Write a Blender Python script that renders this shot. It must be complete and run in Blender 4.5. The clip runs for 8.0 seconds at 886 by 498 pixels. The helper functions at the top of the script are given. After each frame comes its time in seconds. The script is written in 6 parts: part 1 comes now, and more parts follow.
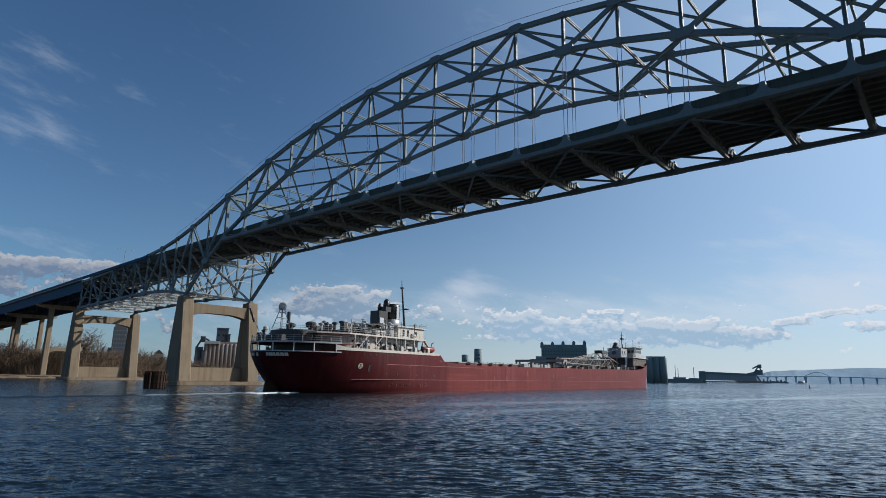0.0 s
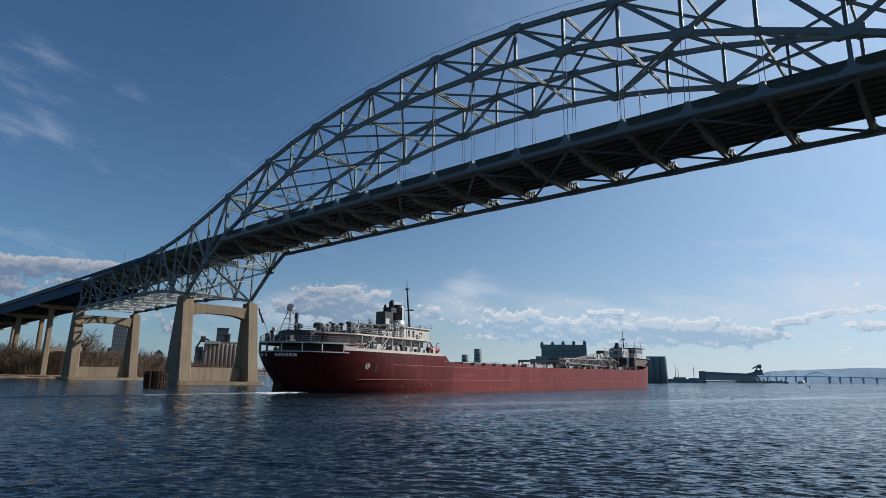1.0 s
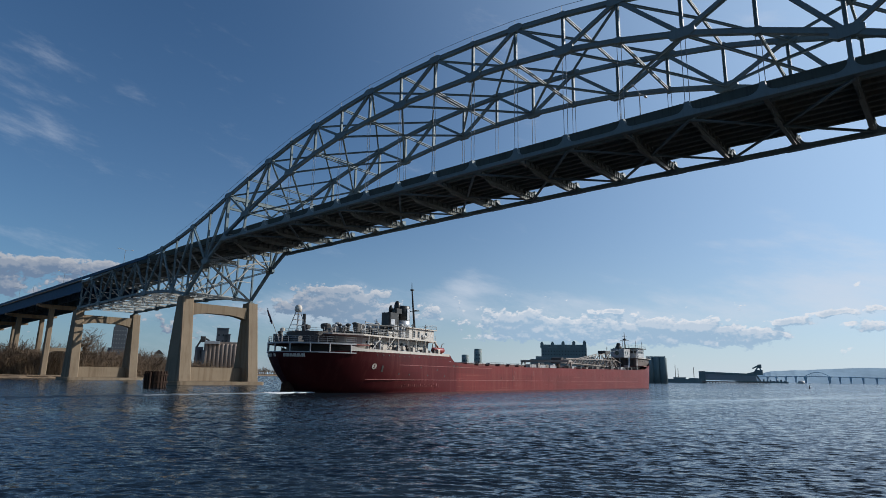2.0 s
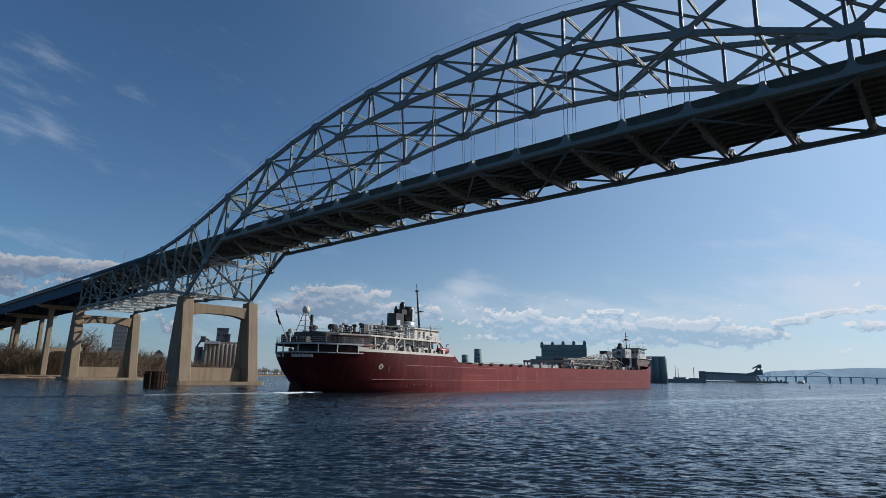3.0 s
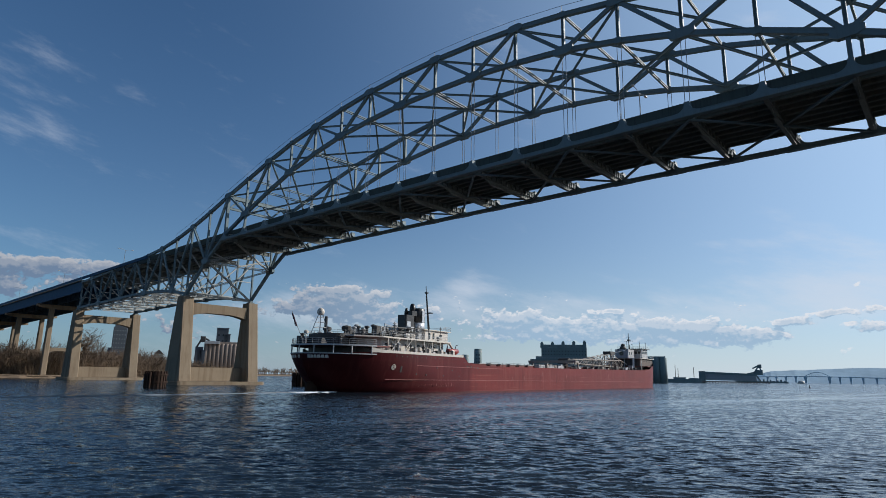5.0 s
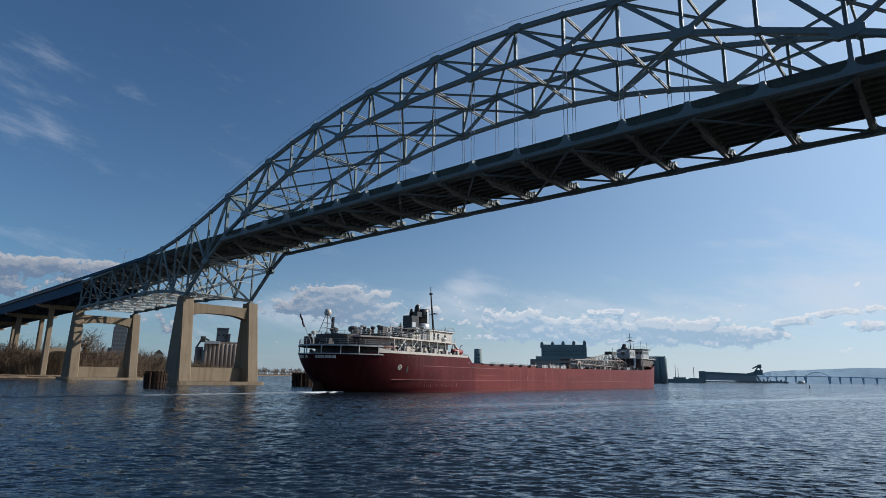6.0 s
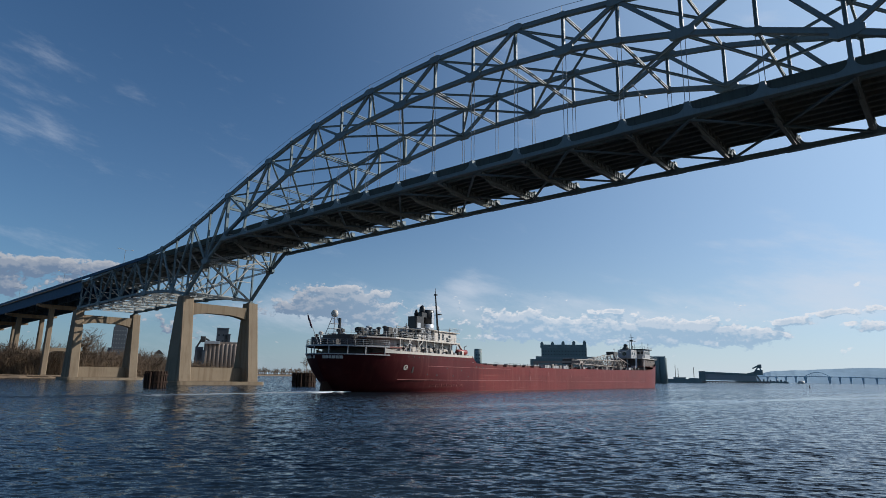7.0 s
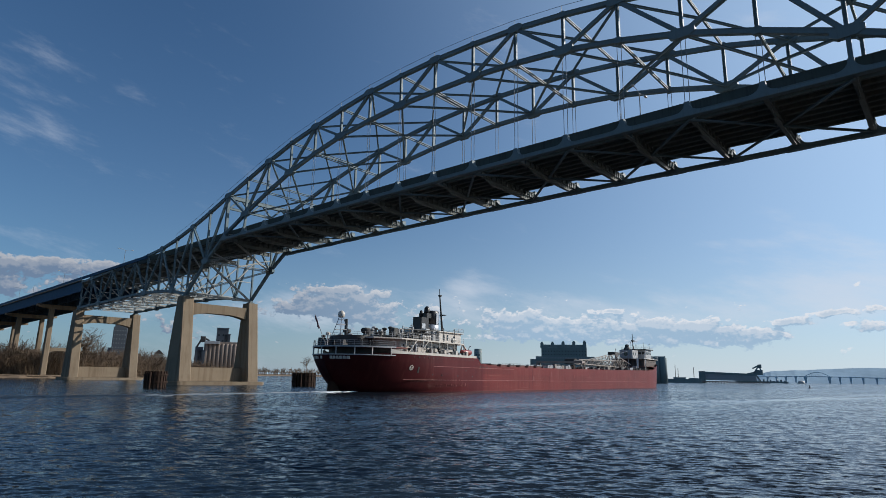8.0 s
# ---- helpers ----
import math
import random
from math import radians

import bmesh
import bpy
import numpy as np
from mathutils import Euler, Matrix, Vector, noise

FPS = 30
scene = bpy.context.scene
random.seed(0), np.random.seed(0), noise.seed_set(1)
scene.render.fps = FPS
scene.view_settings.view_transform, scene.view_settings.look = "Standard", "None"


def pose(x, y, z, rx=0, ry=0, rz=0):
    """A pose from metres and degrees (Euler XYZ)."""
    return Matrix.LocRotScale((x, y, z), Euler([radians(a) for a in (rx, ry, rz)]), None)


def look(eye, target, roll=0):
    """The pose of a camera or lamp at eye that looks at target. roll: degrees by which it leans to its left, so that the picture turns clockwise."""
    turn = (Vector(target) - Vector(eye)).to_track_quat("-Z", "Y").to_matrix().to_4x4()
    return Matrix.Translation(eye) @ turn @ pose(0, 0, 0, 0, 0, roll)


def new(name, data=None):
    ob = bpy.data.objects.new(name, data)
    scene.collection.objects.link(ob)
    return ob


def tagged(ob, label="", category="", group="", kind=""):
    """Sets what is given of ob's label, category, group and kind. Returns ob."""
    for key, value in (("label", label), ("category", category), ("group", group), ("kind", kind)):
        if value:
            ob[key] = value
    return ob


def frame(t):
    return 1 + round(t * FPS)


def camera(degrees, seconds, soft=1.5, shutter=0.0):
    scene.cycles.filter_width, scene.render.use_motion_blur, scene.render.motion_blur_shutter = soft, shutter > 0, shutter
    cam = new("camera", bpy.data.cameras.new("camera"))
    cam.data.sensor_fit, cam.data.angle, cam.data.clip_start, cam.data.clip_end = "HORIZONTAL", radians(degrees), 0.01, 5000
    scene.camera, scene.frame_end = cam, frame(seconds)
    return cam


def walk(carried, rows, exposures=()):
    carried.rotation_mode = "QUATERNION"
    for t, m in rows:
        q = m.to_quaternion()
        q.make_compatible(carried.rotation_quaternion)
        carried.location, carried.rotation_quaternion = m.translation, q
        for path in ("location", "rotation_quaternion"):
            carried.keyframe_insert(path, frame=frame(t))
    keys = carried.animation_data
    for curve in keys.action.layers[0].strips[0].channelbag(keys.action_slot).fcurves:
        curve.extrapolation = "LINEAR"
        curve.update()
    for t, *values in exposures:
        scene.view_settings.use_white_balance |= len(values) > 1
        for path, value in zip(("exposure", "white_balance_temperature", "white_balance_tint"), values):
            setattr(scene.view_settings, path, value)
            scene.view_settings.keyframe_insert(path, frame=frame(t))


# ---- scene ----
# World: x runs along the bridge, y across it to the far side, z = 0 is the water.

# ---------------------------------------------------------------- camera
YAW, PITCH, ROLL = -41.15, 12.10, 0.956
EYE = Vector((142.94, -76.81, 3.23))
aim = Vector((math.sin(radians(YAW)) * math.cos(radians(PITCH)),
              math.cos(radians(YAW)) * math.cos(radians(PITCH)), math.sin(radians(PITCH))))
cam = camera(73.36, 8.0, soft=0.7)
still = look(EYE, EYE + 100 * aim, ROLL)
walk(cam, [(0.0, still), (8.0, still)], exposures=[(0.0, 0.0, 6100, 10), (8.0, 0.0, 6100, 10)])

# ---------------------------------------------------------------- sky and sun
SUN_AZ, SUN_EL = 35.0, 29.0        # azimuth from +y towards +x


class Nodes:
    """Short hand for building node trees."""

    def __init__(self, tree):
        self.t = tree
        tree.nodes.clear()

    def add(self, kind, links=None, **props):
        n = self.t.nodes.new(kind)
        for key, value in props.items():
            if key == "operation":
                n.operation = value
            elif key == "blend":
                n.data_type, n.blend_type = "RGBA", value
            elif key == "sky":
                n.sky_type = value
        for key, value in (links or {}).items():
            self.put(n.inputs[key], value)
        return n

    def put(self, socket, value):
        if isinstance(value, bpy.types.NodeSocket):
            self.t.links.new(value, socket)
        else:
            socket.default_value = value

    def math(self, op, a, b=0.0, c=0.0, clamp=False):
        n = self.add("ShaderNodeMath", {0: a, 1: b, 2: c}, operation=op)
        n.use_clamp = clamp
        return n.outputs[0]

    def vec(self, x, y, z):
        return self.add("ShaderNodeCombineXYZ", {0: x, 1: y, 2: z}).outputs[0]

    def noise(self, vector, scale, detail=4.0, rough=0.55, lac=2.0):
        return self.add("ShaderNodeTexNoise", {"Vector": vector, "Scale": scale, "Detail": detail,
                                               "Roughness": rough, "Lacunarity": lac}).outputs[0]

    def cells(self, vector, scale):
        n = self.add("ShaderNodeTexVoronoi", {"Vector": vector, "Scale": scale})
        return n.outputs["Distance"]

    def spots(self, az, el, rows):
        """Sum of soft elliptical patches: azimuth, elevation, width, height, strength."""
        total = 0.0
        for a, b, w, h, s in rows:
            u = self.math("DIVIDE", self.math("SUBTRACT", az, a), w)
            q = self.math("DIVIDE", self.math("SUBTRACT", el, b), h)
            r = self.math("ADD", self.math("MULTIPLY", u, u), self.math("MULTIPLY", q, q))
            total = self.math("ADD", total, self.math("MULTIPLY", self.math("EXPONENT", self.math("MULTIPLY", r, -1.0)), s))
        return total

    def ramp(self, value, lo, hi, a=0.0, b=1.0):
        n = self.add("ShaderNodeMapRange", {0: value, 1: lo, 2: hi, 3: a, 4: b})
        n.clamp = True
        n.interpolation_type = "SMOOTHSTEP"
        return n.outputs[0]

    def mix(self, factor, a, b, blend="MIX"):
        n = self.add("ShaderNodeMix", blend=blend)
        self.put(n.inputs[0], factor)
        self.put(n.inputs[6], a)
        self.put(n.inputs[7], b)
        return n.outputs[2]


def build_sky():
    world = bpy.data.worlds.new("sky")
    scene.world = world
    world.use_nodes = True
    g = Nodes(world.node_tree)
    sky = g.add("ShaderNodeTexSky", sky="NISHITA")
    sky.sun_disc = False
    sky.sun_elevation, sky.sun_rotation = radians(SUN_EL), radians(SUN_AZ)
    sky.air_density, sky.dust_density, sky.ozone_density = 1.0, 0.45, 3.4
    way = g.add("ShaderNodeTexCoord").outputs["Generated"]
    xyz = g.add("ShaderNodeSeparateXYZ", {0: way}).outputs
    az = g.math("MULTIPLY", g.math("ARCTAN2", xyz[0], xyz[1]), 57.2958)
    el = g.math("MULTIPLY", g.math("ARCSINE", xyz[2]), 57.2958)

    # heaps of cloud low over the horizon: billows on a few larger masses
    heaps_at = ((-76.5, 8.3, 6.8, 1.3, 0.36), (-79.0, 6.2, 4.0, 0.9, 0.25), (-70.3, 8.6, 2.2, 0.7, 0.26), (-50.6, 6.9, 4.6, 1.6, 0.42), (-55.5, 6.2, 2.4, 0.7, 0.20),
                (-48.0, 5.2, 3.4, 0.8, 0.20), (-42.2, 5.9, 1.3, 0.9, 0.28), (-34.5, 5.2, 3.6, 1.15, 0.36), (-28.5, 4.6, 4.4, 1.1, 0.33), (-31.0, 3.6, 7.0, 0.6, 0.16), (-25.5, 6.15, 1.2, 0.30, 0.30),
                (-21.8, 4.5, 2.6, 1.0, 0.32), (-17.6, 4.4, 2.8, 1.05, 0.36), (-13.2, 3.9, 2.6, 0.75, 0.28), (-19.0, 3.3, 6.0, 0.5, 0.16), (-11.0, 4.9, 1.4, 0.35, 0.24), (-8.3, 5.5, 1.5, 0.32, 0.30),
                (-5.0, 5.7, 1.4, 0.32, 0.30), (-5.2, 4.4, 1.8, 0.55, 0.30), (-61.0, 5.4, 3.0, 0.6, 0.16), (-65.5, 4.0, 3.0, 0.8, 0.14),
                (-98.0, 8.0, 12.0, 2.0, 0.30), (14.0, 6.0, 12.0, 1.4, 0.26))

    def heap(shift):
        e = g.math("ADD", el, shift)
        v = g.vec(g.math("MULTIPLY", az, 0.75), g.math("MULTIPLY", e, 1.15), 3.7)
        big = g.noise(v, 1.0, 8.0, 0.60)
        puffs = g.math("ADD", g.math("MULTIPLY", g.cells(v, 1.5), 0.11), g.math("MULTIPLY", g.cells(v, 3.9), 0.06))
        return g.math("SUBTRACT", g.math("ADD", g.math("SUBTRACT", big, puffs), g.math("MULTIPLY", g.spots(az, e, heaps_at), 1.25)), g.ramp(e, 7.5, 11.0, 0.0, 0.5))

    d0, d1 = heap(0.0), heap(0.42)
    top = g.ramp(g.math("SUBTRACT", d0, d1), -0.06, 0.20)
    edge = g.math("SUBTRACT", 1.0, g.ramp(d0, 0.60, 0.84))
    lit = g.math("MULTIPLY", top, g.math("ADD", g.math("MULTIPLY", edge, 0.6), 0.4), clamp=True)
    cover = g.math("MULTIPLY", g.ramp(d0, 0.55, 0.66), g.ramp(el, 1.2, 3.4))
    sunward = g.ramp(az, -66.0, -28.0)
    body = g.mix(sunward, (0.20, 0.28, 0.40, 1), (0.44, 0.60, 0.75, 1))
    crown = g.mix(sunward, (0.60, 0.60, 0.615, 1), (0.98, 0.97, 0.97, 1))
    grey = g.mix(lit, body, crown)
    # thin high veils
    v = g.vec(g.math("ADD", g.math("MULTIPLY", az, 0.11), g.math("MULTIPLY", el, 0.08)), g.math("ADD", g.math("MULTIPLY", el, 0.30), g.math("MULTIPLY", az, 0.035)), 1.3)
    wisp = g.noise(v, 1.0, 7.0, 0.62)
    veils_at = ((-75.0, 19.0, 5.0, 1.2, 0.13), (-80.0, 22.5, 5.0, 3.0, 0.07), (-61.0, 20.6, 3.5, 1.0, 0.10), (-64.0, 4.5, 9.0, 3.0, 0.14), (-15.5, 11.8, 4.5, 0.7, 0.24),
                (-39.2, 8.2, 3.0, 1.9, 0.34), (-50.0, 6.5, 9.0, 2.6, 0.24), (-28.0, 5.6, 14.0, 2.6, 0.28), (-6.0, 7.5, 11.0, 3.4, 0.34))
    veil = g.ramp(g.math("ADD", wisp, g.spots(az, el, veils_at)), 0.58, 1.02, 0.0, 0.58)

    # haze low down, and the glare that spreads round the sun
    towards = g.add("ShaderNodeVectorMath", {0: way, 1: tuple(sun_way)}, operation="DOT_PRODUCT").outputs["Value"]
    glare = g.math("MULTIPLY", g.math("POWER", g.math("MAXIMUM", towards, 0.0), 2.8), 0.86)
    haze = g.math("MULTIPLY", g.math("EXPONENT", g.math("MULTIPLY", g.math("ABSOLUTE", el), -0.15)), g.ramp(towards, -0.6, 0.8, 0.50, 0.74))
    murk = g.mix(g.ramp(towards, -0.35, 0.5), (0.25, 0.335, 0.455, 1), (0.66, 0.71, 0.76, 1))
    bg = g.add("ShaderNodeBackground", {0: g.mix(haze, g.mix(glare, g.mix(1.0, sky.outputs[0], (SKY_STRENGTH * 0.77, SKY_STRENGTH, SKY_STRENGTH * 1.11, 1), "MULTIPLY"), (0.68, 0.87, 1.08, 1)), murk), 1: 1.0})
    veils = g.add("ShaderNodeBackground", {0: (0.83, 0.86, 0.92, 1), 1: CLOUD})
    heaps = g.add("ShaderNodeBackground", {0: grey, 1: CLOUD})
    m1 = g.add("ShaderNodeMixShader", {0: veil, 1: bg.outputs[0], 2: veils.outputs[0]})
    m2 = g.add("ShaderNodeMixShader", {0: cover, 1: m1.outputs[0], 2: heaps.outputs[0]})
    out = g.add("ShaderNodeOutputWorld")
    g.t.links.new(m2.outputs[0], out.inputs[0])


SKY_STRENGTH, CLOUD = 0.072, 0.80
sun_way = Vector((math.sin(radians(SUN_AZ)) * math.cos(radians(SUN_EL)), math.cos(radians(SUN_AZ)) * math.cos(radians(SUN_EL)), math.sin(radians(SUN_EL))))
build_sky()
sun = new("sun", bpy.data.lights.new("sun", "SUN"))
sun.data.energy, sun.data.angle, sun.data.color = 5.0, radians(0.53), (1.0, 0.92, 0.80)
sun.matrix_basis = look(sun_way * 500, (0, 0, 0))


# ---------------------------------------------------------------- materials
def material(name, colour, rough=0.6, metal=0.0, vary=0.25, scale=0.5, fine=8.0, bump=0.15, streak=0.0, streak_colour=None,
             stain=0.0, stain_colour=None, spec=0.5, run_scale=2.2):
    """A painted, stained or bare surface: two scales of variation, runs down upright faces, patches, fine relief."""
    m = bpy.data.materials.new(name)
    m.use_nodes = True
    g = Nodes(m.node_tree)
    at = g.add("ShaderNodeTexCoord").outputs["Object"]
    c = (*colour, 1)
    big = g.noise(at, scale, 4.0, 0.6)
    small = g.noise(at, fine, 5.0, 0.65)
    tone = g.math("ADD", g.math("MULTIPLY", g.math("SUBTRACT", big, 0.5), vary * 1.6), g.math("MULTIPLY", g.math("SUBTRACT", small, 0.5), vary))
    per = g.add("ShaderNodeObjectInfo").outputs["Random"]
    tone = g.math("ADD", tone, g.math("MULTIPLY", g.math("SUBTRACT", per, 0.5), vary * 0.5))
    colour_out = g.mix(1.0, c, g.vec(*[g.math("ADD", tone, 1.0)] * 3), "MULTIPLY")
    if streak:
        s = g.add("ShaderNodeSeparateXYZ", {0: at}).outputs
        run = g.noise(g.vec(g.math("MULTIPLY", s[0], run_scale), g.math("MULTIPLY", s[1], run_scale), g.math("MULTIPLY", s[2], run_scale * 0.05)), 1.0, 5.0, 0.65)
        colour_out = g.mix(g.ramp(run, 0.46, 0.70, 0.0, streak), colour_out, (*(streak_colour or (0.05, 0.04, 0.03)), 1))
    if stain:
        patch = g.noise(at, scale * 2.3 + 0.11, 6.0, 0.7)
        colour_out = g.mix(g.ramp(patch, 0.56, 0.72, 0.0, stain), colour_out, (*(stain_colour or (0.10, 0.05, 0.03)), 1))
    b = g.add("ShaderNodeBsdfPrincipled")
    g.put(b.inputs["Base Color"], colour_out)
    g.put(b.inputs["Metallic"], metal)
    g.put(b.inputs["Specular IOR Level"], spec)
    g.put(b.inputs["Roughness"], g.ramp(small, 0.2, 0.8, max(rough - 0.12, 0.03), min(rough + 0.12, 1.0)))
    if bump:
        n = g.add("ShaderNodeBump", {"Strength": bump, "Distance": 0.05})
        g.put(n.inputs["Height"], g.math("ADD", small, g.math("MULTIPLY", big, 0.5)))
        g.t.links.new(n.outputs[0], b.inputs["Normal"])
    out = g.add("ShaderNodeOutputMaterial")
    g.t.links.new(b.outputs[0], out.inputs[0])
    return m


STEEL = material("blue_grey_bridge_paint", (0.120, 0.168, 0.188), 0.58, vary=0.22, scale=0.25, fine=3.0, bump=0.06, streak=0.25, streak_colour=(0.09, 0.10, 0.10), stain=0.12, spec=0.3)
STEEL_UNDER = material("grimy_bridge_paint", (0.15, 0.165, 0.155), 0.75, vary=0.3, scale=0.4, fine=3.0, bump=0.08, streak=0.3, streak_colour=(0.05, 0.04, 0.03), stain=0.25)
# lighter copy of the bridge paint: sunlight on the bracing put into its colour
PALE_STEEL = material("sunlit_bracing_paint", (0.30, 0.31, 0.30), 0.5, vary=0.2, scale=0.4, fine=3.0, bump=0.06, streak=0.3, streak_colour=(0.25, 0.22, 0.19))
STEEL_BLUE = material("blue_girder_paint", (0.035, 0.085, 0.150), 0.8, vary=0.2, scale=0.25, fine=3.0, bump=0.05, streak=0.2, streak_colour=(0.03, 0.05, 0.08), spec=0.15)
CABLE = material("galvanised_cable", (0.16, 0.18, 0.20), 0.6, metal=0.0, vary=0.1, bump=0.0)
CONCRETE = material("weathered_concrete", (0.205, 0.162, 0.115), 0.88, vary=0.28, scale=0.22, fine=4.0, bump=0.3, streak=0.6, run_scale=0.9, streak_colour=(0.11, 0.075, 0.045), stain=0.45, stain_colour=(0.17, 0.125, 0.08), spec=0.2)
SLAB = material("deck_concrete", (0.30, 0.285, 0.25), 0.9, vary=0.25, scale=0.3, fine=4.0, bump=0.2, streak=0.4, streak_colour=(0.09, 0.08, 0.07), spec=0.2)
# base darkened to carry the shade behind the edge girder; dark runs on top
PARAPET = material("shade_dark_parapet", (0.055, 0.070, 0.066), 0.8, vary=0.3, scale=0.3, fine=3.0, bump=0.2, streak=0.5, streak_colour=(0.03, 0.03, 0.03), spec=0.2)
ASPHALT = material("asphalt", (0.05, 0.05, 0.052), 0.9, vary=0.2, bump=0.2)
WHITE = material("ship_white_paint", (0.47, 0.44, 0.40), 0.5, vary=0.15, scale=0.5, fine=4.0, bump=0.05, streak=0.45, streak_colour=(0.42, 0.30, 0.20))
GREYPAINT = material("ship_grey_paint", (0.33, 0.34, 0.35), 0.5, vary=0.2, scale=0.6, fine=4.0, bump=0.06, streak=0.4, streak_colour=(0.2, 0.12, 0.08))
BLACK = material("black_funnel_paint", (0.014, 0.014, 0.016), 0.4, vary=0.3, bump=0.05)
SILVER = material("silver_band_paint", (0.42, 0.43, 0.45), 0.35, metal=0.5, vary=0.15, bump=0.03)
DECKRED = material("red_deck_paint", (0.13, 0.03, 0.025), 0.7, vary=0.35, scale=0.5, bump=0.1)
DARK = material("dark_fittings", (0.035, 0.033, 0.032), 0.6, vary=0.4, bump=0.1)
RUST = material("rusted_steel", (0.034, 0.020, 0.014), 0.85, vary=0.5, scale=0.8, fine=5.0, bump=0.4, streak=0.5, streak_colour=(0.055, 0.025, 0.014), stain=0.5, stain_colour=(0.03, 0.022, 0.02), spec=0.2)
RUSTY = material("grimy_brown_house_paint", (0.065, 0.045, 0.038), 0.7, vary=0.35, scale=0.4, bump=0.1, streak=0.4, streak_colour=(0.16, 0.14, 0.12))
BOOM = material("boom_grey_paint", (0.23, 0.205, 0.18), 0.6, vary=0.25, scale=0.5, bump=0.05, streak=0.3, streak_colour=(0.25, 0.13, 0.08))
ORANGE = material("lifeboat_orange", (0.24, 0.032, 0.025), 0.4, vary=0.15, bump=0.03)
GLASS = material("dark_window_glass", (0.012, 0.016, 0.02), 0.06, vary=0.1, bump=0.0)
BARK = material("bare_bark", (0.140, 0.104, 0.076), 0.9, vary=0.5, scale=0.06, fine=1.0, bump=0.0, spec=0.1)
BRUSH = material("dry_brush", (0.165, 0.116, 0.076), 0.95, vary=0.5, scale=0.05, fine=0.6, bump=0.0, spec=0.1)
EARTH = material("shore_earth", (0.17, 0.125, 0.085), 0.95, vary=0.4, scale=0.1, fine=1.5, bump=0.4, stain=0.5, stain_colour=(0.09, 0.075, 0.05), spec=0.1)
# dark cladding lightened to teal-grey, standing in for haze over the harbour
ELEVATOR = material("hazed_elevator_cladding", (0.185, 0.235, 0.235), 0.8, vary=0.25, scale=0.03, fine=0.3, bump=0.05, streak=0.3, streak_colour=(0.07, 0.09, 0.09))
ELEVATOR_TAN = material("pale_silo_concrete", (0.25, 0.195, 0.16), 0.9, vary=0.2, scale=0.03, fine=0.3, bump=0.1, streak=0.4, streak_colour=(0.17, 0.13, 0.10))
DARKCLAD = material("dark_blue_cladding", (0.050, 0.062, 0.078), 0.75, vary=0.25, scale=0.03, fine=0.3, bump=0.05, streak=0.3, streak_colour=(0.03, 0.035, 0.045))
# distance haze painted into the far bridge's colour
FARSTEEL = material("hazed_far_steel", (0.52, 0.61, 0.67), 0.7, vary=0.15, scale=0.01, fine=0.1, bump=0.0)
# pale blue base colour carries the haze in front of the hills
HILL = material("hazed_wooded_hill", (0.36, 0.47, 0.55), 1.0, vary=0.35, scale=0.004, fine=0.03, bump=0.0, spec=0.0)
STRAKE = material("faded_red_strake", (0.28, 0.10, 0.09), 0.5, vary=0.3)
SCUFF = material("scuffed_red_paint", (0.18, 0.048, 0.042), 0.6, vary=0.5, fine=3.0)
STREAK = material("thin_foam", (0.10, 0.12, 0.145), 0.6, vary=0.4, scale=1.5, fine=6.0, bump=0.4)
FOAM = material("wake_foam", (0.58, 0.62, 0.66), 0.7, vary=0.3, scale=1.5, fine=6.0, bump=0.5)


